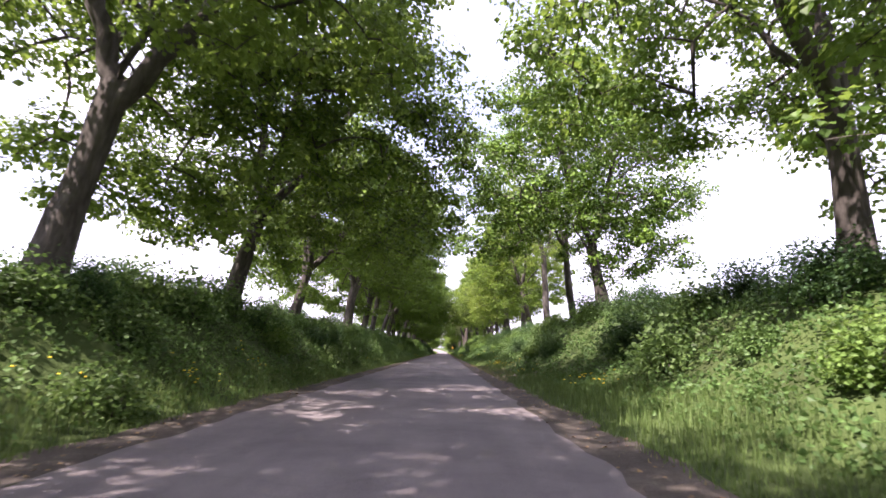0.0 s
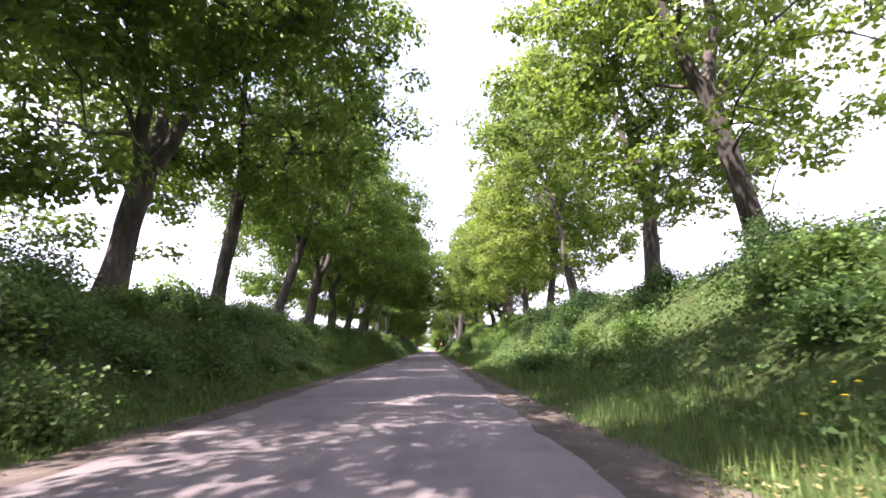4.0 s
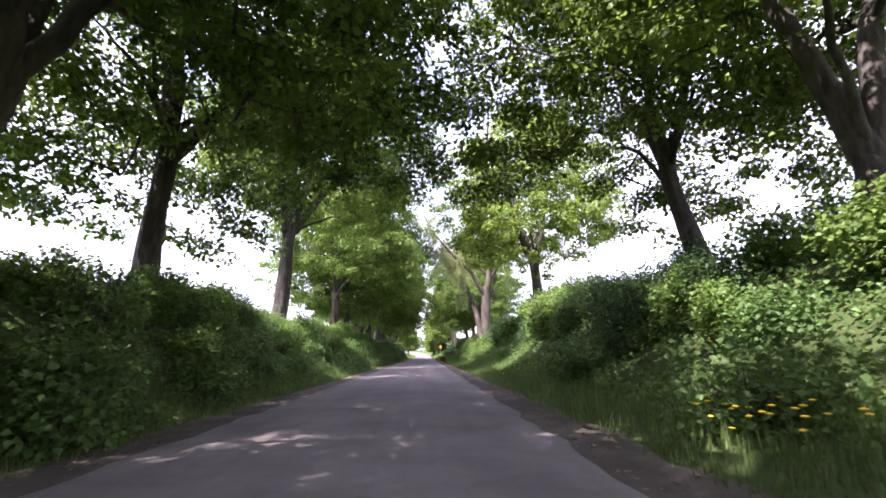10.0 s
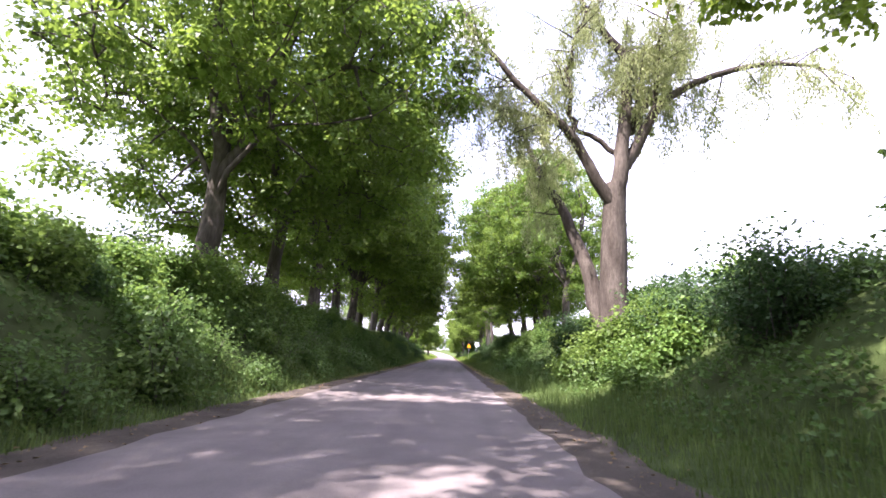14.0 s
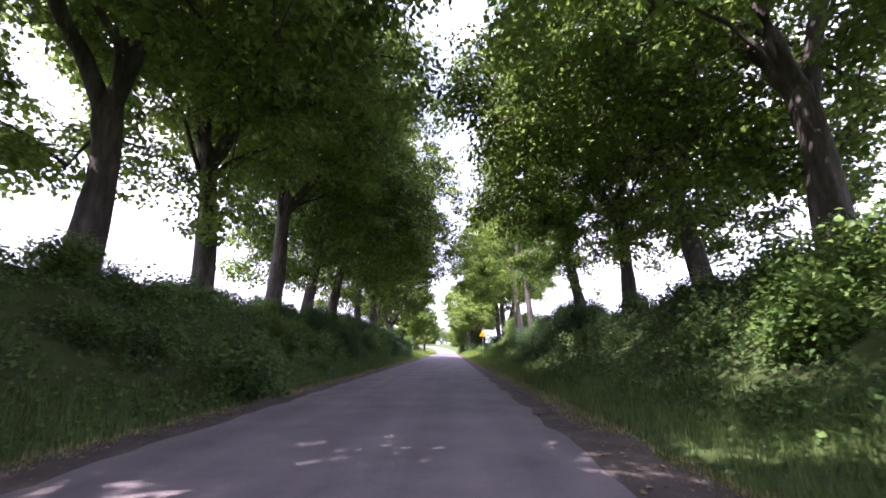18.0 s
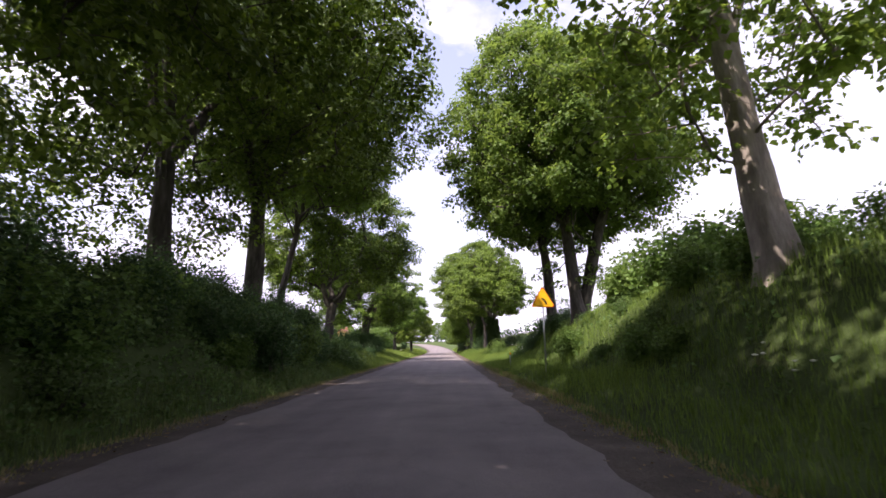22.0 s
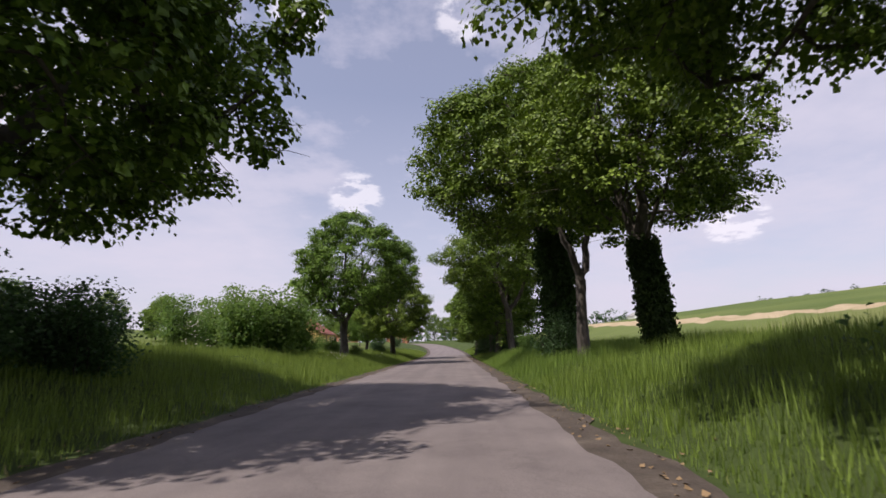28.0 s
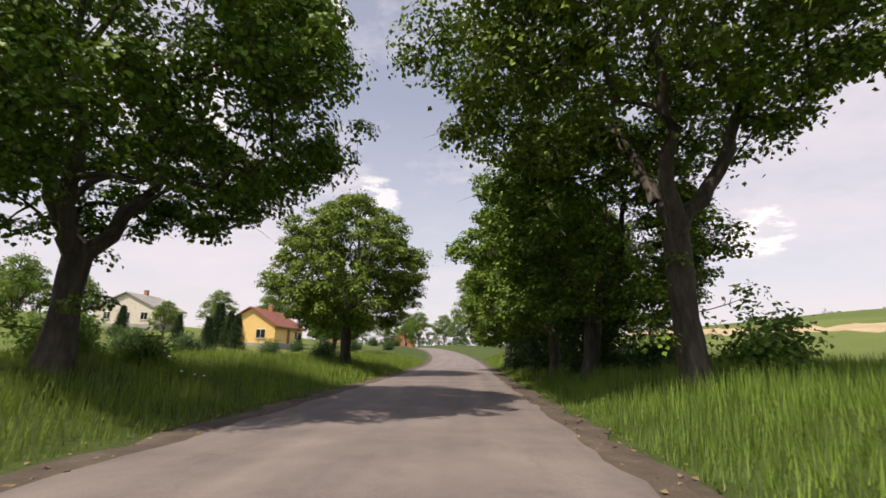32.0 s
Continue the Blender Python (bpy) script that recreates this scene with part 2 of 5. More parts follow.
M_UMBEL = surface("white_umbels", [(0.3, (0.6, 0.6, 0.5)), (0.7, (0.75, 0.75, 0.68))], 9.0, 0.7)

# old asphalt: aggregate grain, long wheel tracks, patches of tar and dust
M_ROAD, n, l, p = mat("old_asphalt")
grain = noise_node(n, l, 55.0, 3.0, 0.7)
patch = noise_node(n, l, 0.7, 5.0, 0.6)
track = noise_node(n, l, 1.6, 3.0, 0.5, None, (1, 0.03, 1))
c = ramp(n, l, patch, [(0.28, (0.116, 0.102, 0.105)), (0.5, (0.156, 0.138, 0.14)), (0.75, (0.196, 0.175, 0.174))])
c = mixc(n, l, 0.5, c, ramp(n, l, track, [(0.3, (0.36, 0.36, 0.36)), (0.7, (0.62, 0.62, 0.6))]), "OVERLAY")
c = mixc(n, l, 0.5, c, ramp(n, l, grain, [(0.3, (0.3, 0.3, 0.3)), (0.7, (0.72, 0.7, 0.68))]), "OVERLAY")
vo = n.new("ShaderNodeTexVoronoi"); vo.feature = "DISTANCE_TO_EDGE"; vo.inputs["Scale"].default_value = 0.32
tcr = n.new("ShaderNodeTexCoord"); wob = n.new("ShaderNodeVectorMath"); wob.operation = "ADD"
nz = n.new("ShaderNodeTexNoise"); nz.inputs["Scale"].default_value = 1.3; nz.inputs["Detail"].default_value = 5
l.new(tcr.outputs["Object"], nz.inputs["Vector"]); l.new(tcr.outputs["Object"], wob.inputs[0]); l.new(nz.outputs["Color"], wob.inputs[1])
l.new(wob.outputs[0], vo.inputs["Vector"])
crack = n.new("ShaderNodeMapRange"); crack.inputs["From Max"].default_value = 0.012
crack.inputs["To Min"].default_value, crack.inputs["To Max"].default_value = 0.14, 0.0
l.new(vo.outputs["Distance"], crack.inputs["Value"])
c = mixc(n, l, crack.outputs[0], c, (0.05, 0.045, 0.042))
l.new(c, p.inputs["Base Color"])
p.inputs["Roughness"].default_value = 0.85
p.inputs["Specular IOR Level"].default_value = 0.3
bump(n, l, p, grain, 0.5, 0.008)

M_SHOULDER = surface("shoulder_soil", [(0.25, (0.042, 0.034, 0.029)), (0.55, (0.082, 0.068, 0.057)), (0.8, (0.145, 0.122, 0.1))], 1.4, 0.95, 24.0, 0.03)

# ground: soil and moss under the plants of the banks, meadow and field strips beyond
M_GROUND, n, l, p = mat("ground_turf")
tcg = n.new("ShaderNodeTexCoord")
sepg = n.new("ShaderNodeSeparateXYZ"); l.new(tcg.outputs["Object"], sepg.inputs[0])
turf = ramp(n, l, noise_node(n, l, 0.8, 6.0, 0.65), [(0.25, (0.036, 0.044, 0.018)), (0.5, (0.05, 0.075, 0.024)), (0.8, (0.08, 0.112, 0.036))])
fieldc = ramp(n, l, noise_node(n, l, 0.02, 3.0, 0.5), [(0.35, (0.085, 0.12, 0.038)), (0.55, (0.115, 0.148, 0.048)), (0.7, (0.15, 0.17, 0.062))])
absx = n.new("ShaderNodeMath"); absx.operation = "ABSOLUTE"; l.new(sepg.outputs["X"], absx.inputs[0])
fm = n.new("ShaderNodeMapRange"); fm.inputs["From Min"].default_value, fm.inputs["From Max"].default_value = 14, 24
l.new(absx.outputs[0], fm.inputs["Value"])
c = mixc(n, l, fm.outputs[0], turf, fieldc)
# a strip of bare, dry soil across the field on the right
s1 = n.new("ShaderNodeMapRange"); s1.interpolation_type = "SMOOTHSTEP"
s1.inputs["From Min"].default_value, s1.inputs["From Max"].default_value = 41, 42.5
l.new(sepg.outputs["X"], s1.inputs["Value"])
s2 = n.new("ShaderNodeMapRange"); s2.interpolation_type = "SMOOTHSTEP"
s2.inputs["From Min"].default_value, s2.inputs["From Max"].default_value = 54, 53
l.new(sepg.outputs["X"], s2.inputs["Value"])
sm = n.new("ShaderNodeMath"); sm.operation = "MULTIPLY"; l.new(s1.outputs[0], sm.inputs[0]); l.new(s2.outputs[0], sm.inputs[1])
drysoil = ramp(n, l, noise_node(n, l, 0.3, 5.0, 0.6), [(0.3, (0.3, 0.24, 0.15)), (0.7, (0.42, 0.35, 0.24))])
c = mixc(n, l, sm.outputs[0], c, drysoil)
l.new(c, p.inputs["Base Color"])
p.inputs["Roughness"].default_value = 0.95
p.inputs["Specular IOR Level"].default_value = 0.1
bump(n, l, p, noise_node(n, l, 6.0, 5.0, 0.7), 0.8, 0.08)

def plain(name, col, rough=0.6, metallic=0.0, var=0.12):
    return surface(name, [(0.3, tuple(v * (1 - var) for v in col)), (0.7, tuple(min(1, v * (1 + var)) for v in col))], 2.5, rough, 40.0, 0.002, None, metallic, 0.4)

M_STEEL = plain("galvanised_steel", (0.42, 0.43, 0.44), 0.45, 0.8)
M_SIGN = plain("yellow_reflective_sheet", (0.95, 0.5, 0.01), 0.45, 0, 0.03)
M_RED = plain("red_reflective_sheet", (0.6, 0.03, 0.02), 0.45, 0, 0.05)
M_BLACK = plain("black_sheet", (0.015, 0.015, 0.015), 0.5)
M_YWALL = plain("yellow_render", (0.72, 0.5, 0.2), 0.9, 0, 0.06)
M_WWALL = plain("dirty_white_render", (0.55, 0.52, 0.47), 0.9)
M_ROOF = plain("red_brown_roof", (0.24, 0.085, 0.06), 0.7)
M_GREYROOF = plain("grey_sheet_roof", (0.3, 0.3, 0.29), 0.8)
M_WOOD = plain("brown_wood", (0.16, 0.085, 0.04), 0.6)
M_WHITE = plain("white_paint", (0.78, 0.78, 0.75), 0.5, 0, 0.03)
M_BRICK = plain("brick_red_wall", (0.36, 0.17, 0.1), 0.9)
M_GLASS, n, l, p = mat("dark_window_glass")
p.inputs["Base Color"].default_value = (0.02, 0.025, 0.03, 1)
p.inputs["Roughness"].default_value = 0.05

# ---------------------------------------------------------------- the lie of the land
ROAD_L, ROAD_R = -4.05, 1.72
BANK_L = ([-80, 8, 20, 195, 208, 222, 236, 250, 276, 320, 500], [2.3, 2.3, 2.6, 3.0, 2.9, 2.8, 1.5, 1.1, 0.7, 0.5, 0.4])
BANK_R = ([-80, 12, 22, 160, 170, 190, 200, 214, 228, 240, 256, 280, 320, 500], [2.6, 2.6, 3.2, 3.2, 2.85, 2.8, 2.5, 2.3, 1.65, 0.9, 0.6, 0.4, 0.3, 0.3])

def centre(y):
    """How far the road has swung to the left."""
    b = np.maximum(np.asarray(y, float) - 312.0, 0)
    return -0.0013 * np.minimum(b, 150) ** 2 - 0.39 * np.maximum(b - 150, 0)

def rise(y):
    b = np.clip((np.asarray(y, float) - 300.0) / 130.0, 0, 1)
    return 3.2 * b * b * (3 - 2 * b)

def smooth(a, b, v):
    s = np.clip((v - a) / (b - a), 0, 1)
    return s * s * (3 - 2 * s)

def ripple(x, y, k=1.0):
    return (np.sin(x * 0.9 * k + 1.3 * np.sin(y * 0.31 * k)) * np.sin(y * 0.73 * k + 1.1 * np.sin(x * 0.57 * k + 2)) +
            0.5 * np.sin(x * 2.3 * k + y * 1.7 * k) * np.sin(y * 2.1 * k - x * 1.1 * k))

def ground(x, y):
    x, y = np.asarray(x, float), np.asarray(y, float)
    xr = x - centre(y)
    ul, ur = ROAD_L - xr, xr - ROAD_R
    hl, hr = np.interp(y, *BANK_L), np.interp(y, *BANK_R)
    wide = smooth(205, 260, y)
    zl = hl * smooth(1.05, 5.2 + 1.5 * wide, ul) + 0.2 * smooth(236, 252, y) * smooth(1.0, 3, ul) + 0.05 * smooth(1.0, 1.6, ul)
    zr = hr * smooth(2.2, 7.6 - 0.7 * wide - 2.4 * smooth(194, 202, y) * (1 - smooth(222, 232, y)), ur) + (0.15 + 0.4 * smooth(236, 252, y)) * smooth(1.0, 3, ur) + 0.32 * smooth(198, 206, y) * (1 - smooth(218, 228, y)) * smooth(0.75, 1.9, ur) + 0.05 * smooth(1.0, 1.6, ur)
    far_l = 0.075 * np.clip(ul - 13, 0, 140) * smooth(0, 20, ul - 13) + 9 * smooth(160, 700, ul)
    hill = np.clip(x - 13.7, 0, 150) * (ur > 0)
    far_r = 0.118 * hill * smooth(0, 26, hill) - 0.00012 * np.maximum(hill - 60, 0) ** 2 - 9 * smooth(165, 420, ur)
    side = np.where(ul > 0, zl + far_l, np.where(ur > 0, zr + far_r, 0.0)) - 0.02
    u = np.maximum(np.maximum(ul, ur), 0)
    bumps = 0.13 * ripple(x, y) * smooth(1.2, 3.5, u) * (1 + 2 * smooth(15, 60, u))
    return side + bumps + rise(y)

def gz(x, y):
    return float(ground(x, y))

# ---------------------------------------------------------------- mesh helpers
def raw_mesh(name, verts, faces, material, smooth_shade=False):
    me = bpy.data.meshes.new(name)
    me.from_pydata(np.asarray(verts, float).tolist(), [], faces if isinstance(faces, list) else np.asarray(faces).tolist())
    me.materials.append(material)
    if smooth_shade:
        me.polygons.foreach_set("use_smooth", [True] * len(me.polygons))
    me.update()
    return me

def child(name, me, parent, label=""):
    ob = new(name, me)
    ob.parent = parent
    return tagged(ob, label)

def part(name, bm, material, parent, label="", smooth_shade=False):
    me = bpy.data.meshes.new(name)
    bm.to_mesh(me); bm.free()
    me.materials.append(material)
    if smooth_shade:
        me.polygons.foreach_set("use_smooth", [True] * len(me.polygons))
    return child(name, me, parent, label)

def box_bm(x0, x1, y0, y1, z0, z1, bevel=0.0):
    bm = bmesh.new()
    bmesh.ops.create_cube(bm, size=1)
    for v in bm.verts:
        v.co = Vector((x0 + (v.co.x + 0.5) * (x1 - x0), y0 + (v.co.y + 0.5) * (y1 - y0), z0 + (v.co.z + 0.5) * (z1 - z0)))
    if bevel:
        bmesh.ops.bevel(bm, geom=bm.edges[:], offset=bevel, segments=1, affect="EDGES")
    return bm

def prism_bm(outline, y0, y1):
    """A closed outline in x and z, pushed from y0 to y1."""
    bm = bmesh.new()
    a = [bm.verts.new((x, y0, z)) for x, z in outline]
    b = [bm.verts.new((x, y1, z)) for x, z in outline]
    bm.faces.new(a); bm.faces.new(b[::-1])
    for k in range(len(a)):
        j = (k + 1) % len(a)
        bm.faces.new((a[j], a[k], b[k], b[j]))
    bmesh.ops.recalc_face_normals(bm, faces=bm.faces[:])
    return bm

def tube(points, radii, sides):
    """Rings of verts along a bent stem, and the quads between them."""
    pts = np.asarray(points, float)
    tan = np.gradient(pts, axis=0)
    tan /= np.linalg.norm(tan, axis=1)[:, None] + 1e-9
    ref = np.where(np.abs(tan[:, 2:3]) > 0.9, [[1.0, 0, 0]], [[0, 0, 1.0]])
    a = np.cross(tan, ref); a /= np.linalg.norm(a, axis=1)[:, None] + 1e-9
    b = np.cross(tan, a)
    ang = np.arange(sides) * 2 * np.pi / sides
    ring = (np.cos(ang)[None, :, None] * a[:, None] + np.sin(ang)[None, :, None] * b[:, None]) * np.asarray(radii)[:, None, None]
    v = (pts[:, None] + ring).reshape(-1, 3)
    k = np.arange(len(pts) - 1)[:, None] * sides
    s = np.arange(sides)[None]
    s2 = (s + 1) % sides
    f = np.stack([k + s, k + s2, k + sides + s2, k + sides + s], -1).reshape(-1, 4)
    return v, f

class Wood:
    def __init__(self):
        self.v, self.f, self.n = [], [], 0
    def add(self, points, radii, sides):
        v, f = tube(points, radii, sides)
        self.v.append(v); self.f.append(f + self.n); self.n += len(v)
    def mesh(self, name, material):
        return raw_mesh(name, np.concatenate(self.v), np.concatenate(self.f), material, True)

def leaves(rng, centres, spread, count, size, droop=0.35, up=0.8, width=0.5):
    """count leaves round every centre, each a folded four-cornered blade on a short stalk: verts and quads."""
    m = len(centres) * count
    c = np.repeat(np.asarray(centres, float), count, 0)
    off = rng.normal(0, 1, (m, 3))
    off /= np.maximum(1, np.linalg.norm(off, axis=1)[:, None] / 1.7)
    o = c + off * np.asarray(spread)
    nrm = rng.normal(0, 1, (m, 3)) * 0.62 + off * 0.25
    nrm[:, 2] = np.abs(nrm[:, 2]) * 0.6 + up
    nrm /= np.linalg.norm(nrm, axis=1)[:, None]
    az = rng.uniform(0, 2 * np.pi, m)
    d = np.stack([np.cos(az), np.sin(az), np.zeros(m)], 1)
    d -= nrm * (d * nrm).sum(1)[:, None]
    d[:, 2] -= droop
    d /= np.linalg.norm(d, axis=1)[:, None]
    s = np.cross(nrm, d); s /= np.linalg.norm(s, axis=1)[:, None] + 1e-9
    nrm = np.cross(d, s)
    L = (size * rng.uniform(0.65, 1.25, m))[:, None]
    w = L * width * rng.uniform(0.8, 1.15, m)[:, None]
    fold = L * 0.12
    v = np.stack([o, o + d * L * 0.42 - s * w + nrm * fold, o + d * L - nrm * fold, o + d * L * 0.42 + s * w + nrm * fold], 1)
    f = np.arange(m * 4).reshape(m, 4)
    return v.reshape(-1, 3), f

def tufts(rng, centres, radius, count, size, flat=0.8, width=0.5, under=-0.3):
    """Leaves that lie like shingles over the domed tops of tufts, tips hanging: verts and quads."""
    n = len(centres)
    m = n * count
    R = np.repeat(radius * rng.uniform(0.6, 1.25, n), count)[:, None]
    d = rng.normal(0, 1, (m, 3))
    d /= np.linalg.norm(d, axis=1)[:, None]
    d[:, 2] = np.where(d[:, 2] < under, -d[:, 2], d[:, 2])
    o = np.repeat(np.asarray(centres, float), count, 0) + d * R * (rng.uniform(0.1, 1.0, m) ** 0.4 * 1.06)[:, None] * np.array([1, 1, flat])
    nrm = d * 0.9 + rng.normal(0, 0.3, (m, 3)) + np.array([0, 0, 0.4])
    nrm /= np.linalg.norm(nrm, axis=1)[:, None]
    t = rng.normal(0, 0.75, (m, 3)) + np.array([0, 0, -0.75]) + d * 0.5
    t -= nrm * (t * nrm).sum(1)[:, None]
    t /= np.linalg.norm(t, axis=1)[:, None] + 1e-9
    s = np.cross(nrm, t)
    L = (size * rng.uniform(0.6, 1.3, m))[:, None]
    w = L * width * rng.uniform(0.8, 1.15, m)[:, None]
    v = np.stack([o, o + t * L * 0.4 - s * w + nrm * L * 0.1, o + t * L - nrm * L * 0.14, o + t * L * 0.4 + s * w + nrm * L * 0.1], 1)
    return v.reshape(-1, 3), np.arange(m * 4).reshape(m, 4)

# ---------------------------------------------------------------- trees
def stem(rng, p, d, length, steps, lift, wobble):
    pts = [np.array(p, float)]
    d = np.array(d, float)
    for _ in range(steps):
        d = d + np.array([0, 0, lift]) / steps + rng.normal(0, wobble, 3)
        d /= np.linalg.norm(d)
        pts.append(pts[-1] + d * length / steps)
    return np.array(pts)

def along(pts, s):
    k = s * (len(pts) - 1)
    i = min(int(k), len(pts) - 2)
    return pts[i] + (pts[i + 1] - pts[i]) * (k - i), pts[i + 1] - pts[i]

def bezier(p0, p1, p2, n):
    t = np.linspace(0, 1, n)[:, None]
    return (1 - t) ** 2 * p0 + 2 * t * (1 - t) * p1 + t * t * p2

def tree(seed, height, clear, reach, girth, stems=3, puffs=260, per=145, leaf=0.175, leaf_mat=None, bark=None, low=0.6, cut=0.0, over=0.0,
         gaps=0.15, tuft=1.1, inner=500, broad=0.6, az0=None, tilt=22, hollow=0.25, boughs=4, lumpy=0.18, sprouts=0, peak=0.8, sway=0.035,
         label="", category="tree", name="tree", group="", ivy=0.0, ivy_low=0.1, ivy_wide=1.0):
    """A grown tree: a flared trunk that forks into steep stems and these into leaders, low boughs, branches that grow from the
    nearest wood to every tuft of the crown, and single leaves on the tufts. low: the lowest leaves as a share of clear;
    cut: the same in metres on the road side; over: how far the crown leans out over the road."""
    rng = np.random.default_rng(seed)
    leaf_mat, bark = leaf_mat or M_LEAF, bark or M_BARK
    top = new(name)
    tagged(top, label, category, group)
    w = Wood()
    tp = stem(rng, (0, 0, -0.5), (rng.normal(0, 0.05), rng.normal(0, 0.05), 1), clear + 0.5, 10, 0.1, sway)
    s = np.linspace(0, 1, 11)
    w.add(tp, girth * (1.0 - 0.22 * s + 0.6 * np.exp(-s * 9) + 0.06 * np.sin(s * 9 + seed)), 16)
    ang = np.tile(np.arange(16) * 2 * np.pi / 16, 11)
    out = w.v[0] - np.repeat(tp, 16, 0)
    w.v[0] += out * (0.07 * np.sin(ang * 3 + seed) + 0.05 * np.sin(ang * 5 + seed * 2) + 0.22 * np.exp(-np.repeat(s, 16) * 10) * np.sin(ang * 4 + seed))[:, None] + rng.normal(0, girth * 0.025, w.v[0].shape)
    child("trunk", w.mesh("trunk", bark), top)
    # crown: tufts gathered towards a lumpy outline, widest below its middle
    bottom = clear * low
    n = puffs * 4
    q = rng.uniform(0, 1, n)
    prof = np.sin(np.pi * (0.1 + 0.9 * q) ** peak) ** 0.6
    az = rng.uniform(0, 2 * np.pi, n)
    lump = 1 + lumpy * np.sin(az * 3 + q * 7 + seed) * np.sin(q * 9 - az * 2 + seed * 2) + 0.1 * np.sin(az * 5 + q * 15 + seed)
    r = reach * prof * lump * rng.uniform(hollow ** 3, 1, n) ** (1 / 3)
    c = np.stack([np.cos(az) * r + over * np.sin(np.pi * q), np.sin(az) * r, bottom + q * (height - bottom)], 1)
    keep = rng.uniform(0, 1, n) < 0.25 + 0.75 * prof * prof
    keep &= ~((np.hypot(c[:, 0], c[:, 1]) < 1.3) & (c[:, 2] < clear + 0.9))
    keep &= ~((c[:, 0] > 0.1 * reach) & (c[:, 2] < cut + 0.03 * c[:, 1] ** 2))
    if gaps:
        hole = np.sin(c[:, 0] * 1.05 + seed) * np.sin(c[:, 1] * 1.05 + seed * 1.7) + np.sin(c[:, 2] * 1.0 + c[:, 0] * 0.35 + seed * 0.6)
        keep &= hole > np.quantile(hole, gaps)
    c = c[keep][:puffs]
    # stems, leaders and boughs
    az0 = rng.uniform(0, 6.28) if az0 is None else az0
    fork = along(tp, 0.999)[0]
    wood, fork_wood, nodes, owner = [], [], [], []
    def limb(lw, k, p0, bend, end, r0, r1, count, sides):
        lp = bezier(p0, bend, end, count)
        lp[1:-1] += rng.normal(0, 0.07, (count - 2, 3))
        lw.add(lp, r0 + (r1 - r0) * np.linspace(0, 1, count) ** 0.8, sides)
        for p in lp[2:]:
            nodes.append(p); owner.append(k)
        return lp
    span = height - clear
    for k in range(stems):
        lw = Wood()
        wood.append(lw)
        az = az0 + k * 2 * np.pi / stems + rng.normal(0, 0.22)
        lean = radians(tilt * rng.uniform(0.6, 1.25)) if stems > 1 else 0.06
        d = np.array([np.cos(az) * np.sin(lean), np.sin(az) * np.sin(lean), np.cos(lean)])
        p0 = along(tp, rng.uniform(0.88, 0.999))[0]
        mid = fork + d * span * rng.uniform(0.3, 0.42)
        limb(lw, k, p0, p0 + (mid - p0) * np.array([0.62, 0.62, 0.45]), mid, girth * (0.74 if stems < 3 else 0.62), girth * 0.4, 8, 9)
        for j in range(2 if stems > 1 else 4):
            a2 = az + (j - 0.5) * rng.uniform(0.9, 1.8) + (rng.uniform(0, 6.28) if stems == 1 else 0)
            rr = reach * rng.uniform(0.2, 0.58)
            end = np.array([np.cos(a2) * rr + over * 0.6, np.sin(a2) * rr, clear + span * rng.uniform(0.72, 0.96)])
            fork_wood.append((k, Wood()))
            limb(fork_wood[-1][1], len(fork_wood) + 99, mid - d * 0.1, mid + d * span * 0.2, end, girth * 0.36, 0.025, 9, 7)
    for k in range(boughs):
        lw = Wood()
        wood.append(lw)
        az = az0 + 0.9 + k * 2 * np.pi / boughs + rng.normal(0, 0.3)
        p0 = along(tp, rng.uniform(0.72, 0.97))[0] if k % 2 else nodes[rng.integers(0, 3)]
        e = reach * rng.uniform(0.5, 0.72)
        end = np.array([np.cos(az) * e, np.sin(az) * e, clear + span * rng.uniform(0.08, 0.3)])
        if end[0] > 0.1 * reach:
            end[2] = max(end[2], cut + 1.0)
        limb(lw, stems + k, p0, p0 + (end - p0) * np.array([0.4, 0.4, 0.9]) + [0, 0, 0.5], end, girth * 0.3, 0.022, 9, 7)
    if sprouts:      # leafy shoots on the bole
        a, z = rng.uniform(0, 6.28, sprouts), rng.uniform(0.18, 1.05, sprouts) * clear
        off = girth + rng.uniform(0.25, 0.95, sprouts)
        bole = np.stack([np.cos(a) * off, np.sin(a) * off, z], 1)
        for p in tp[2:]:
            nodes.append(p); owner.append(0)
    # branches grow outwards from the nearest wood, thicker where more hangs on them
    goal = np.concatenate([c, bole]) if sprouts else c
    base = np.array(nodes)
    near = np.array([np.min(np.linalg.norm(base - g, axis=1)) for g in goal])
    order = np.argsort(near)
    room = np.zeros((len(nodes) + 3 * len(goal), 3))
    room[:len(nodes)] = base
    used, link, curves = len(nodes), [-1] * len(nodes), []
    for i in order:
        g = goal[i]
        dv = g - room[:used]
        cost = np.linalg.norm(dv * np.array([1.15, 1.15, 0.85]), axis=1) + 0.5 * np.maximum(0, -dv[:, 2])
        j = int(np.argmin(cost))
        p0 = room[j]
        L = np.linalg.norm(g - p0)
        bp = bezier(p0, (p0 + g) / 2 + np.array([0, 0, 0.1 * L]) + rng.normal(0, 0.07 * L, 3), g, 5)
        curves.append((owner[j], bp, link[j]))
        for p in bp[2:]:
            room[used] = p
            link.append(len(curves) - 1); owner.append(owner[j])
            used += 1
    load = np.ones(len(curves))
    for k in range(len(curves) - 1, -1, -1):
        if curves[k][2] >= 0:
            load[curves[k][2]] += load[k]
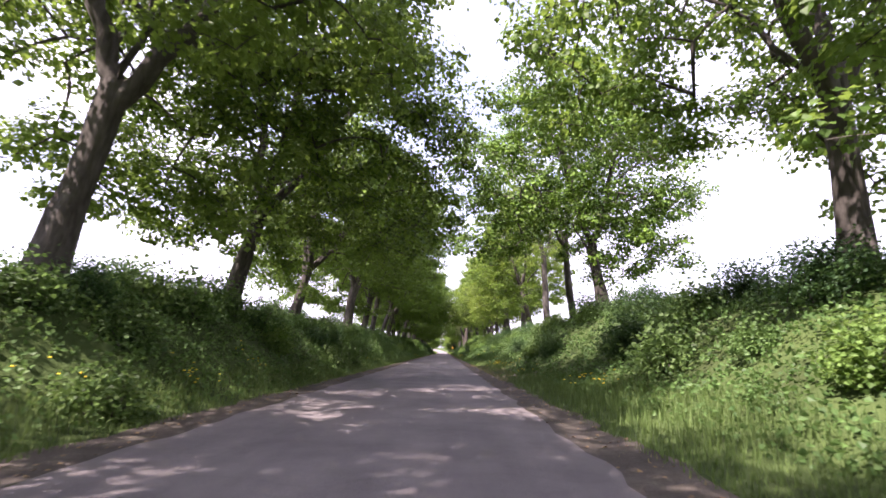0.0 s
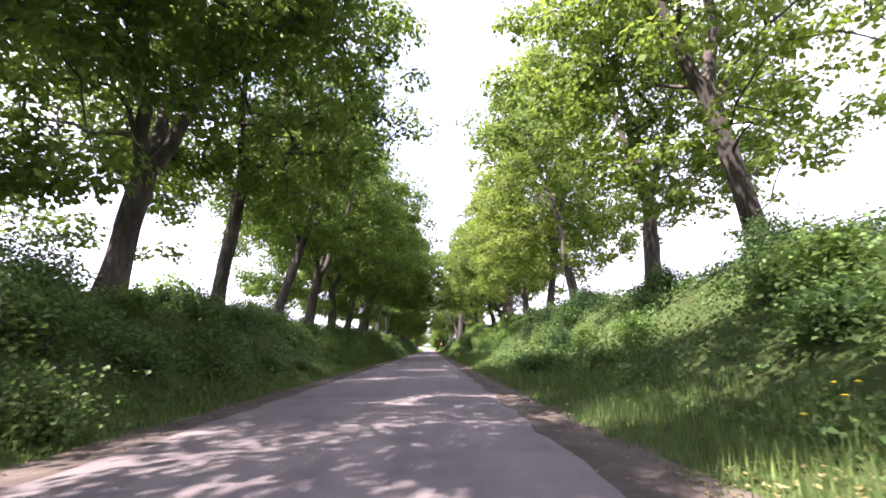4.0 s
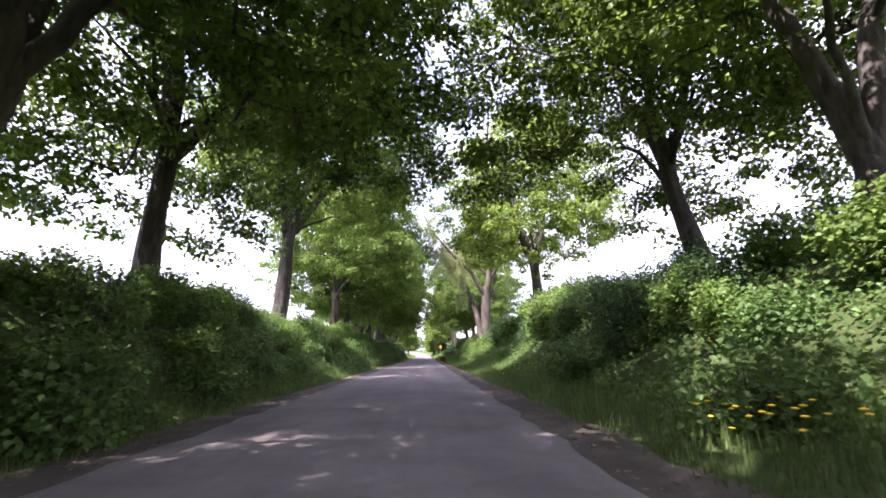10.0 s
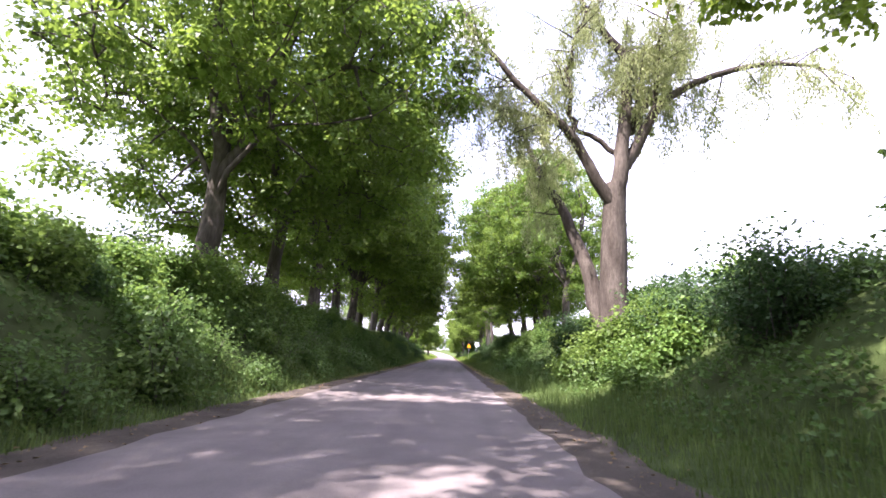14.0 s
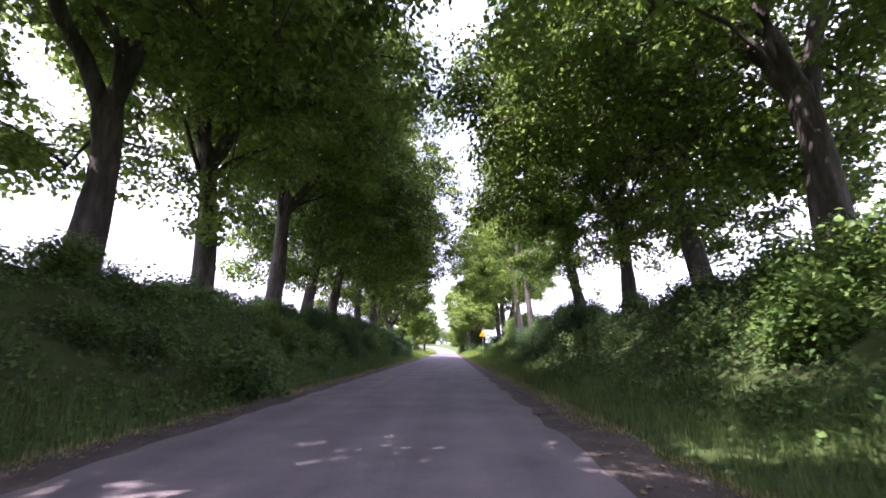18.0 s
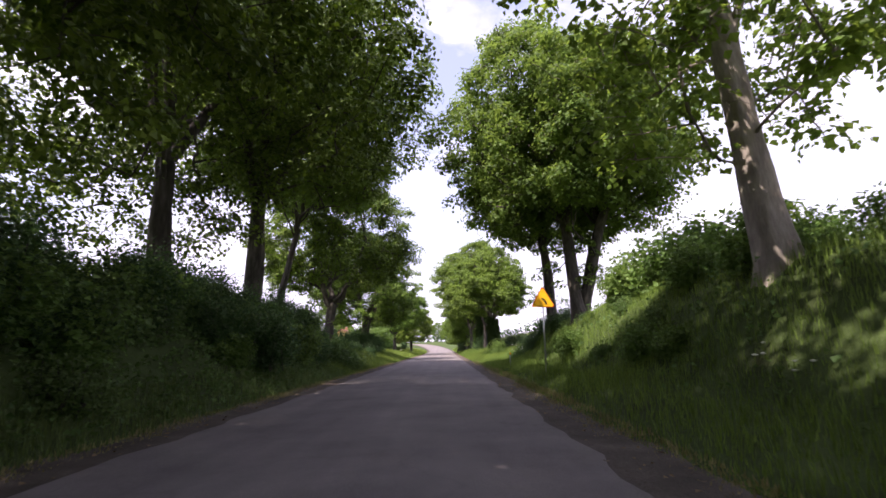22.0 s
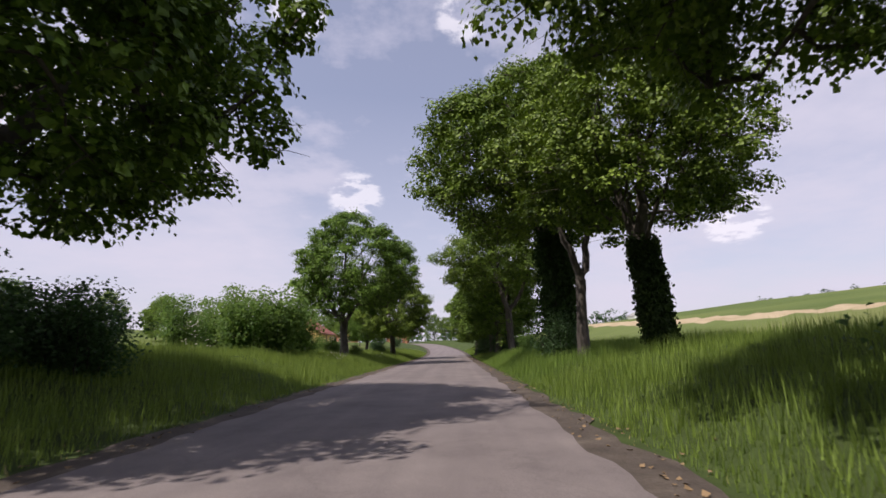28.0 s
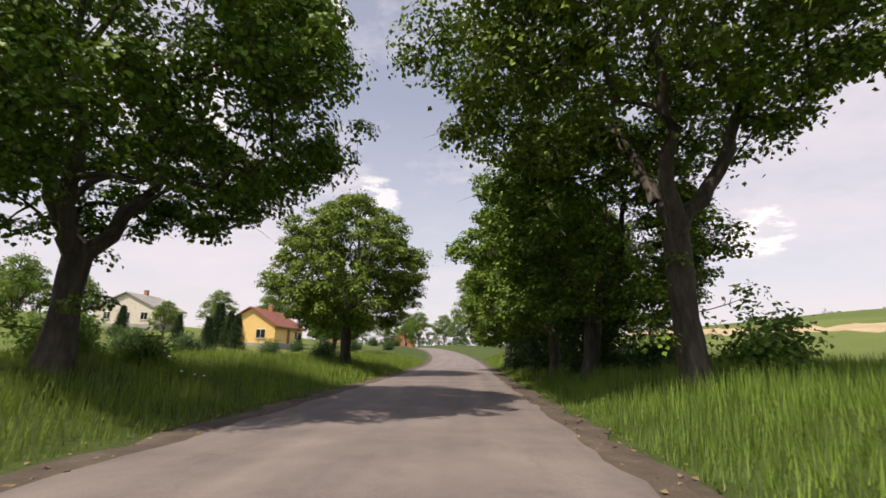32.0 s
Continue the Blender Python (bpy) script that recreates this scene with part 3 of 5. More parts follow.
    for k, (own, bp, _) in enumerate(curves):
        br = min(0.009 + 0.011 * math.sqrt(load[k]), girth * 0.3)
        grown = wood[own] if own < 99 else fork_wood[own - 100][1]
        grown.add(bp, br * (1 - 0.55 * np.linspace(0, 1, 5)), 3)
        t2 = rng.normal(0, 0.6, 3); t2[2] = t2[2] * 0.4
        grown.add(np.array([bp[3], bp[3] + t2 * 0.5, bp[3] + t2 * 0.9 - [0, 0, 0.1]]), np.array([0.011, 0.008, 0.003]), 3)
    made = [tagged(child("limb", lw.mesh("limb", bark), top), kind="stuff") for lw in wood]
    for k, lw in fork_wood:
        tagged(child("branch", lw.mesh("branch", bark), made[k]), kind="stuff")
    v, f = tufts(rng, c, tuft, per, leaf, width=broad)
    if sprouts:
        v2, f2 = tufts(rng, bole, 0.42, max(10, per // 2), leaf * 0.85, width=broad)
        v, f = np.concatenate([v, v2]), np.concatenate([f, f2 + len(v)])
    if inner:
        k = rng.integers(0, len(c), inner)
        g = c[k] * rng.uniform(0.35, 0.95, inner)[:, None] * np.array([1, 1, 0]) + np.stack([0 * k, 0 * k, c[k, 2] + rng.normal(0, 0.5, inner)], 1)
        g = g[g[:, 2] > clear + 1.5]
        v2, f2 = leaves(rng, g, (0.4, 0.4, 0.25), 2, leaf * 1.25, 0.5)
        v, f = np.concatenate([v, v2]), np.concatenate([f, f2 + len(v)])
    child("crown", raw_mesh("crown", v, f, leaf_mat), top)
    if ivy:
        m = int(460 * ivy)
        z = rng.uniform(ivy_low, ivy, m)
        a = rng.uniform(0, 6.28, m)
        lobe = 0.5 + 0.5 * np.sin(z * 2.1 + 2 * a + seed) * np.sin(a * 3 - z * 1.3)
        r = girth * 1.02 + ivy_wide * rng.uniform(0, 1, m) ** 1.7 * (0.2 + 0.6 * lobe + 0.4 * np.exp(-z / 1.3))
        at = np.array([along(tp, min((h + 0.5) / (clear + 0.5), 0.99))[0] for h in z])
        cen = np.stack([at[:, 0] + np.cos(a) * r, at[:, 1] + np.sin(a) * r, z], 1)
        v, f = leaves(rng, cen, (0.12, 0.12, 0.2), 7, 0.11, 1.0, 0.25, 0.6)
        child("ivy", raw_mesh("ivy", v, f, M_IVY), top, "dark green ivy clothing the trunk")
    return top

def bush(seed, height, radius, count, leaf, leaf_mat, label, name="bush", category="bush", droop=0.3, splay=58, spread=0.3):
    """Many thin stems from one foot, leafy to the ground."""
    rng = np.random.default_rng(seed)
    top = new(name)
    tagged(top, label, category)
    w = Wood()
    centres = []
    for k in range(26):
        az, ang = rng.uniform(0, 6.28), radians(rng.uniform(3, splay))
        L = height * rng.uniform(0.6, 1.05) * (1 - 0.25 * ang)
        p = stem(rng, (rng.normal(0, radius * 0.22), rng.normal(0, radius * 0.22), -0.15), (np.sin(ang) * np.cos(az), np.sin(ang) * np.sin(az), np.cos(ang)), L + 0.15, 6, 0.1, 0.1)
        w.add(p, 0.022 * (1 - 0.85 * np.linspace(0, 1, 7)), 3)
        for s in np.linspace(0.18, 1, 9):
            q, _ = along(p, min(s, 0.999))
            centres.append(q + rng.normal(0, 0.17, 3))
    tagged(child("branchwork", w.mesh("branchwork", M_BARK), top), kind="stuff")
    centres = np.array(centres)
    centres[:, 2] = np.maximum(centres[:, 2], 0.12)
    v, f = leaves(rng, centres, (spread, spread, spread * 0.8), max(2, count // len(centres)), leaf, droop)
    child("foliage", raw_mesh("foliage", v, f, leaf_mat), top)
    return top

class Kind:
    """A pattern thing: its first use moves it, later uses copy it."""
    def __init__(self, ob):
        self.ob, self.used = ob, False
    def put(self, x, y, turn=0, lean=0, lean_y=0, size=1.0, label="", sink=0.0):
        m = pose(x, y, gz(x, y) - sink) @ pose(0, 0, 0, lean_y, lean, 0) @ pose(0, 0, 0, 0, 0, turn) @ Matrix.Diagonal((size, size, size, 1))
        if self.used:
            ob = copy_thing(self.ob, m)
        else:
            ob = self.ob
            self.used = True
        ob.matrix_basis = m
        return tagged(ob, label)

AL = "tall old maple on the roadside bank with dense green crown"
AG = "avenue trees"
TALL = [Kind(tree(11, 18.5, 4.6, 7.4, 0.40, 3, 580, 108, 0.16, cut=4.6, over=1.4, low=0.5, gaps=0.26, tuft=0.88, inner=1200, az0=0.3, label=AL, group=AG)),
        Kind(tree(12, 19.5, 5.2, 7.2, 0.37, 2, 580, 108, 0.16, cut=4.8, over=1.4, low=0.45, gaps=0.26, tuft=0.88, inner=1200, az0=1.2, label=AL, group=AG)),
        Kind(tree(13, 17.5, 4.4, 7.6, 0.41, 3, 580, 108, 0.16, cut=4.6, over=1.5, low=0.5, gaps=0.26, tuft=0.88, inner=1200, az0=2.0, tilt=18, label=AL, group=AG)),
        # coarse pattern for the unseen trees added behind the start
        Kind(tree(15, 18.0, 5.0, 7.2, 0.42, 3, 150, 45, 0.36, tuft=1.3, inner=200, label=AL, group=AG))]
BROAD = Kind(tree(22, 18.5, 5.4, 7.9, 0.44, 3, 740, 104, 0.165, cut=5.0, over=0.5, low=0.55, gaps=0.06, tuft=0.9, inner=1600, az0=0.9, tilt=22, peak=0.75, label="broad old maple with a wide dense crown on the bank", group=AG))
HIGH = Kind(tree(23, 19.0, 6.2, 7.4, 0.44, 4, 640, 100, 0.165, low=1.15, over=0.5, gaps=0.05, tuft=0.9, inner=1500, tilt=24, peak=0.75, sprouts=5, label="broad maple with a high spreading crown on the bank", group=AG))
SLIM = Kind(tree(24, 16.5, 6.4, 5.4, 0.22, 2, 400, 96, 0.155, low=1.2, over=0.9, gaps=0.12, tuft=0.8, tilt=22, label="slim maple on the bank with a high crown", group=AG))
AIRY = Kind(tree(16, 18.0, 5.2, 6.6, 0.38, 3, 400, 92, 0.155, cut=5.4, over=0.5, low=0.55, gaps=0.28, tuft=0.8, inner=200, tilt=18, label="tall maple on the bank with an airy green crown", group=AG))
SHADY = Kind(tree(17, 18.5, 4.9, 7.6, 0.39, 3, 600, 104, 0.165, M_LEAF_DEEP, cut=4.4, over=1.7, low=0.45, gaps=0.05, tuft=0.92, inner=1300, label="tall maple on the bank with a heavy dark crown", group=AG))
FORK = Kind(tree(21, 17.5, 1.9, 6.8, 0.47, 2, 460, 84, 0.18, low=2.2, cut=5.0, gaps=0.14, tuft=0.85, az0=0.1, tilt=19, boughs=3, label="maple forking low into two heavy stems on the bank", group=AG))
PL = "slender maple with thin pale yellow-green foliage"
PALE = [Kind(tree(31, 18.0, 6.2, 5.8, 0.31, 3, 400, 74, 0.165, M_LEAF_PALE, low=0.45, gaps=0.16, tuft=0.75, inner=150, sprouts=6, tilt=14, label=PL, group=AG)),
        Kind(tree(32, 17.0, 5.6, 5.8, 0.31, 2, 400, 74, 0.165, M_LEAF_PALE, low=0.45, gaps=0.16, tuft=0.75, inner=150, sprouts=6, tilt=14, label=PL, group=AG))]
NARROW = Kind(tree(33, 17.5, 6.0, 6.0, 0.34, 3, 330, 72, low=0.95, gaps=0.22, tuft=0.8, inner=150, tilt=20, label="slender maple on the bank with an open crown", group=AG))
LEAFY = Kind(tree(38, 17.5, 5.6, 5.2, 0.38, 2, 400, 88, 0.155, low=0.6, gaps=0.1, tuft=0.78, sprouts=34, tilt=18, label="maple thickly leafed down its bole on the bank", group=AG))
MID = Kind(tree(34, 17.0, 5.6, 5.5, 0.34, 3, 560, 98, 0.155, low=0.95, gaps=0.1, tuft=0.78, inner=1100, sprouts=16, tilt=16, label="tall maple with full green crown on the bank", group=AG))
PATCHY = Kind(tree(37, 15.5, 5.6, 4.4, 0.33, 2, 320, 70, 0.16, M_LEAF_PALE, M_BARK_PALE, low=0.5, gaps=0.15, tuft=0.68, inner=100, sprouts=10, tilt=13, label="leaning maple with patchy pale bark and thin foliage", group=AG))
SUNNY = Kind(tree(36, 16.0, 4.8, 6.6, 0.42, 4, 560, 90, 0.165, M_LEAF_PALE, low=0.9, gaps=0.12, tuft=0.8, tilt=24, sprouts=26, inner=1200, label="sunlit maple with a full yellow-green crown on the bank", group=AG))
BL = "thin maple with nearly bare spreading limbs"
SPARSE = [Kind(tree(41, 17.5, 6.6, 5.4, 0.28, 3, 170, 34, 0.15, M_LEAF_PALE, low=0.9, gaps=0.0, tuft=0.8, inner=0, boughs=3, label=BL, group=AG)),
          Kind(tree(42, 18.0, 8.2, 5.2, 0.31, 3, 130, 60, 0.15, M_LEAF_PALE, low=0.8, gaps=0.2, tuft=0.85, inner=0, boughs=2, label="bare-boled maple with a thin high crown", group=AG))]
RO = "round-crowned maple standing in roadside grass"
RG = "roadside trees"
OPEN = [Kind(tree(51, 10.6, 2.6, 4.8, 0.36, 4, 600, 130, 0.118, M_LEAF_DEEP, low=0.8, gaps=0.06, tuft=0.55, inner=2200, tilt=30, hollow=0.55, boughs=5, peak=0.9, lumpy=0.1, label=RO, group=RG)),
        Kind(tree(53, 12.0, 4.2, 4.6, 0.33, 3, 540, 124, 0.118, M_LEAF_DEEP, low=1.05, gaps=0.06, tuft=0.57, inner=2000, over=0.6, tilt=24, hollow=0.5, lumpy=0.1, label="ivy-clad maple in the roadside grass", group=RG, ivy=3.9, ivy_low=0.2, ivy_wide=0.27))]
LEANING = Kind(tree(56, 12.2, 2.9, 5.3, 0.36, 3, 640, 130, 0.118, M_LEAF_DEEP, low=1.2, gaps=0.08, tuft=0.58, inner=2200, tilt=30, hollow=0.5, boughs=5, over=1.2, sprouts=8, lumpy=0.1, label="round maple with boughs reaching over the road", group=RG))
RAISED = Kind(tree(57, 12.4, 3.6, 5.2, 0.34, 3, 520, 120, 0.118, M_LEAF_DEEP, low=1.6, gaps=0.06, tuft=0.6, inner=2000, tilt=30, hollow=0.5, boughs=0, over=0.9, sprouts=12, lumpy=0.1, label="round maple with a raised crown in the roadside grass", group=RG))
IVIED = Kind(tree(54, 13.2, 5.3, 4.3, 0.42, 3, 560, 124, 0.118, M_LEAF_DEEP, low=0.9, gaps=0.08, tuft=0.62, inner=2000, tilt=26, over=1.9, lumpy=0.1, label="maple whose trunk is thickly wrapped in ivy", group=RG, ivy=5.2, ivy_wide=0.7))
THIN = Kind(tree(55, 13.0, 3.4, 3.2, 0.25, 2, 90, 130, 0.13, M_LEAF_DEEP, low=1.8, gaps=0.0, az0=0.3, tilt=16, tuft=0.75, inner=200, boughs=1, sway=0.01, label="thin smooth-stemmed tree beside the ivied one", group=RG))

# left row: x, y, pattern, lean towards the road, turn, size
# the five at negative y are unseen, added behind the start to cast shade
left_start = [(-10.2, -38, 3, 3, 40, 1), (-9.8, -29, 3, 2, 200, 1), (-10, -20, 3, 3, 120, 1), (-10.2, -11, 3, 3, 300, 1), (-9.8, -3, 0, 4, 10, 1),
        (-9.9, 11.0, 1, 6, 20, 1.1), (-10.15, 21.4, 2, 13, 140, 1.0), (-10.6, 31.6, 0, 13, 250, 0.92),
        (-9.9, 46.8, 2, 4, 80, 1.15)]
left_end = [(-9.8, 103.7, 2, 9, 320, 1.08),
        (-9.8, 111.3, 1, 7, 100, 1.08), (-9.8, 126.3, 5, 8, 190, 1.12), (-9.8, 145.9, 5, 7, 15, 1.1), (-9.8, 152.8, 1, 2, 105, 1.08),
        (-9.7, 160.6, 0, 1, 195, 1.1), (-9.8, 167.9, 1, 2, 285, 1.1), (-9.8, 173.7, 0, 4, 60, 1.08), (-10.2, 180.8, 2, 3, 150, 1.0),
        (-9.7, 187.2, 0, 7, 240, 1.0), (-9.8, 193.6, 1, 2, 330, 1.0), (-9.8, 200.0, 1, 11, 45, 1.05), (-9.8, 211.6, 0, -1, 135, 1.0),
        (-9.4, 218.4, 1, 5, 225, 1.0), (-9.9, 223.3, 0, 5, 315, 0.95)]
for x, y, kind, lean, turn, size in left_start + left_end:
    (SHADY if 192 < y < 214 or 20 < y < 23 or 110 < y < 112 else SLIM if 220 < y < 230 else HIGH if 120 < y < 130 or 180 < y < 188 or 214 < y < 220 else BROAD if kind == 5 else TALL[kind]).put(x, y, (turn - 180) * 0.3, lean, random.uniform(-2, 2), size)

# right row; the four at negative y are unseen, added to cast shade
for x, y, kind, lean, turn, size in [
        (10, -34, 3, -2, 30, 1), (9.8, -24, 3, -2, 210, 1), (10, -14, 3, -3, 110, 1), (9.8, -4, 3, -3, 290, 1),
        (9.6, 10.9, 1, -1, 0, 1), (9.6, 28.6, 1, -5, 100, 0.95), (10.0, 61.5, 0, -2, 290, 0.95), (9.6, 110.8, 0, -6, 160, 0.95),
        (9.6, 96.0, 1, -7, 20, 0.95), (9.4, 166.2, 2, -3, 220, 0.85),
        (9.3, 172.7, 0, -2, 310, 1.0), (9.7, 179.3, 2, -5, 25, 1.0), (9.2, 185.4, 1, -2, 0, 0.97)]:
    (AIRY if 60 < y < 100 or 160 < y < 170 else SHADY if 175 < y < 182 or 28 < y < 29 or 110 < y < 111 else TALL[kind]).put(x, y, 180 + (turn - 180) * 0.2, lean, random.uniform(-2, 2), size)
NARROW.put(-9.8, 70.8, 350, 9, 0, 0.95)
LEAFY.put(8.7, 192.0, 120, -4, 0, 1.0)
for k, (x, y, lean, turn) in enumerate([(-9.9, 55.5, 3, 20), (-9.9, 63, 0, -15), (-9.8, 78.5, 4, 10), (-9.8, 87.6, 0, -20), (-9.8, 95.7, 2, 15)]):
    (NARROW if k == 1 else TALL[0] if k % 2 else TALL[2]).put(x, y, turn, lean, 0, 1.03)
for x, y, lean, turn, size in [(6.55, 218.7, -8, 75, 0.95), (6.75, 219.2, 9, 10, 0.95), (6.4, 223.5, 2, 165, 0.95)]:
    MID.put(x, y, turn, lean, 0, size)
FORK.put(9.6, 104.0, 0, 0)
for x, y, kind, lean, turn in [(9.8, 54.0, 1, -5, 80), (9.6, 71.3, 0, -6, 150), (9.6, 78.8, 1, 0, 230), (9.6, 87.4, 0, -3, 300)]:
    PALE[kind].put(x, y, turn, lean, random.uniform(-2, 2), 1.03)
PATCHY.put(6.3, 204.4, 190, -1)
SUNNY.put(9.3, 132.8, 30, -4, 7, 1.12)
SPARSE[0].put(9.9, 36.8, 200, -10)
SPARSE[1].put(9.9, 46.4, 30, -4)
# rows in the open
for x, y, kind, turn, size in [(-9.2, 249.0, 0, 140, 1.25), (-7.4, 299.5, 0, 40, 0.98),
                               (-15.2, 324, 0, 170, 0.8), (5.2, 245.4, 1, 190, 0.93), (6.6, 256.8, 1, 120, 0.9),
                               (4.2, 287.5, 0, 150, 0.9), (4.2, 294.0, 0, 250, 0.85), (4.0, 301.0, 0, 20, 0.85), (3.2, 309.0, 0, 80, 0.85)]:
    OPEN[kind].put(x, y, turn, 0, random.uniform(-2, 2), size)
LEANING.put(-9.0, 280.6, 10, 0, 0, 0.98)
LEANING.put(-9.6, 234.4, -50, 0, 0, 1.2)
RAISED.put(5.0, 281.4, 170, -3, 0, 0.96)
IVIED.put(5.65, 266.0, 190, 0, 0, 1.22)
THIN.put(5.6, 262.2, 0, -4, 0, 1.0)

# willow with hanging twigs, and the dead stem
def willow(seed):
    rng = np.random.default_rng(seed)
    top = new("willow_tree")
    tagged(top, "old pale-barked willow with thin drooping grey-green twigs", "tree")
    w = Wood()
    tp = np.array([(0, 0, -0.5), (0, 0, 0.2), (0.0, 0.02, 1.2), (0.02, 0.05, 2.6), (0.08, 0.0, 4.2), (0.15, 0, 5.6), (0.25, 0, 6.8)], float)
    w.add(tp, np.array([0.8, 0.66, 0.58, 0.54, 0.5, 0.46, 0.4]), 14)
    w.v[0] += rng.normal(0, 0.014, w.v[0].shape)
    child("trunk", w.mesh("trunk", M_BARK_WILLOW), top)
    cen = []
    # the points that every limb passes through, its girth and where its twigs begin
    for points, r, first in [([(-0.3, 0.25, 0.7), (-0.6, 0.8, 3.0), (-1.3, 1.9, 6.0), (-2.4, 3.2, 9.0), (-3.6, 4.4, 13.0)], 0.4, 0.5),
                             ([(0.1, -0.1, 5.9), (-0.8, -0.4, 7.2), (-1.72, -0.6, 8.7), (-3.6, -0.8, 10.6), (-5.4, -0.9, 12.6), (-6.4, -0.9, 14.8)], 0.27, 0.4),
                             ([(-1.5, -0.6, 8.4), (-1.7, -0.7, 10.2), (-1.5, -0.6, 12.8), (-0.6, -0.4, 15.0)], 0.13, 0.3),
                             ([(0.25, 0, 6.4), (0.6, 0, 8.6), (1.2, 0.1, 12.3), (-0.3, 0.2, 14.6), (-1.0, 0.3, 16.5)], 0.36, 0.35),
                             ([(0.35, 0, 6.8), (1.5, 0, 9.0), (2.2, -0.1, 10.6), (4.9, -0.3, 12.0), (7.2, -0.5, 12.3), (9.0, -0.6, 11.9)], 0.28, 0.35),
                             ([(0.65, 0.1, 8.4), (1.5, 0.4, 9.9), (2.7, 0.6, 12.0), (4.6, 0.9, 15.0)], 0.22, 0.3),
                             ([(0.5, 0.2, 8.2), (-1.2, 0.5, 9.6), (-4.0, 0.8, 10.4), (-7.2, 1.0, 11.8)], 0.13, 0.3),
                             ([(1.1, 0.1, 11.8), (1.6, 1.5, 13.5), (2.6, 3.2, 15.2)], 0.13, 0.2),
                             ([(2.1, -0.1, 10.4), (2.1, -0.6, 12.5), (2.6, -1.4, 15.0)], 0.12, 0.3)]:
        lw = Wood()
        ctrl = np.array(points, float)
        lp = np.stack([np.interp(np.linspace(0, len(ctrl) - 1, 15), np.arange(len(ctrl)), ctrl[:, k]) for k in range(3)], 1)
        lp[1:-1] = (lp[:-2] + 2 * lp[1:-1] + lp[2:]) / 4
        lp[1:-1] += rng.normal(0, 0.07, (13, 3))
        lw.add(lp, r * (1 - 0.82 * np.linspace(0, 1, 15)), 8)
        for b in range(15):
            q, t = along(lp, min(first + (1 - first) * (b + rng.uniform(0, 1)) / 15, 0.999))
            d = t / np.linalg.norm(t) * 0.6 + rng.normal(0, 0.6, 3)
            bp = stem(rng, q, d / np.linalg.norm(d), rng.uniform(1.3, 3.0), 4, -0.1, 0.14)
            lw.add(bp, 0.04 * (1 - 0.7 * np.linspace(0, 1, 5)), 4)
            for g in range(8):
                q2, _ = along(bp, min(0.15 + 0.85 * g / 8, 0.999))
                hang = stem(rng, q2, (rng.normal(0, 0.35), rng.normal(0, 0.35), -0.6), rng.uniform(0.7, 2.6) * (1.5 if g == 4 else 1), 3, -0.6, 0.1)
                lw.add(hang, np.full(4, 0.0045), 3)
                for h in range(9):
                    cen.append(along(hang, min(0.1 + h * 0.1, 0.99))[0])
        child("limb", lw.mesh("limb", M_BARK_WILLOW), top)
    v, f = leaves(rng, cen, (0.11, 0.11, 0.14), 6, 0.15, 1.2, 0.1, 0.2)
    child("crown", raw_mesh("crown", v, f, M_LEAF_WILLOW), top)
    return top
wt = willow(61)
wt.matrix_basis = pose(6.4, 146.0, gz(6.4, 146.0) - 0.1, 0, 0, 0)

def dead_stem(seed):
    rng = np.random.default_rng(seed)
    top = new("dead_tree")
    tagged(top, "leaning dead tree stem with a few bare twigs", "tree")
    w = Wood()
    tp = np.array([(0.02, 0, -0.5), (0.0, 0, 0.3), (0.0, 0.02, 1.2), (-0.07, 0.12, 2.2), (-0.16, 0.36, 3.2), (-0.27, 0.66, 4.2), (-0.42, 1.0, 5.2), (-0.52, 1.3, 6.0), (-0.6, 1.55, 6.8)], float)
    tp[2:] += rng.normal(0, 0.03, tp[2:].shape)
    w.add(tp, np.array([0.36, 0.28, 0.25, 0.23, 0.22, 0.19, 0.16, 0.13, 0.09]), 14)
    w.v[0] += rng.normal(0, 0.012, w.v[0].shape)
    child("trunk", w.mesh("trunk", M_BARK_DEAD), top)
    lead = Wood()
    lead.add(stem(rng, tp[-1] - [0, 0, 0.15], (-0.05, 0.1, 1), 2.6, 6, 0.02, 0.08), 0.06 * (1 - 0.85 * np.linspace(0, 1, 7)), 6)
    child("limb", lead.mesh("limb", M_BARK_DEAD), top)
    for k, (zq, L) in enumerate([(0.45, 0.3), (0.55, 1.2), (0.62, 1.5), (0.8, 2.3), (0.88, 1.6)]):
        lw = Wood()
        q, _ = along(tp, zq)
        q = q + np.array([0.18, 0, 0])
        bp = stem(rng, q, np.array([0.75, rng.normal(0, 0.3), 0.6]) / 1.0, L, 6, 0.12, 0.14)
        lw.add(bp, (0.015 + 0.016 * L) * (1 - 0.8 * np.linspace(0, 1, 7)), 5)
        for g in range(6):
            q2, t2 = along(bp, 0.25 + 0.11 * g)
            d2 = np.array([0.9, rng.normal(0, 0.5), rng.normal(0.1, 0.25)])
            lw.add(stem(rng, q2, d2 / np.linalg.norm(d2), 0.35 + 0.35 * rng.random() * L, 3, 0, 0.12), np.array([0.01, 0.008, 0.006, 0.003]), 3)
        child("limb", lw.mesh("limb", M_BARK_DEAD), top)
    stub = Wood()
    q, _ = along(tp, 0.6)
    stub.add(stem(rng, q, (0.8, 0.0, 0.45), 0.42, 2, 0, 0.02), np.array([0.2, 0.18, 0.17]), 9)
    child("stump", stub.mesh("stump", M_BARK_DEAD), top, "sawn-off stub of a limb")
    return top
dt = dead_stem(62)
dt.matrix_basis = pose(6.6, 199.8, gz(6.6, 199.8) - 0.1, 0, 0, 0)

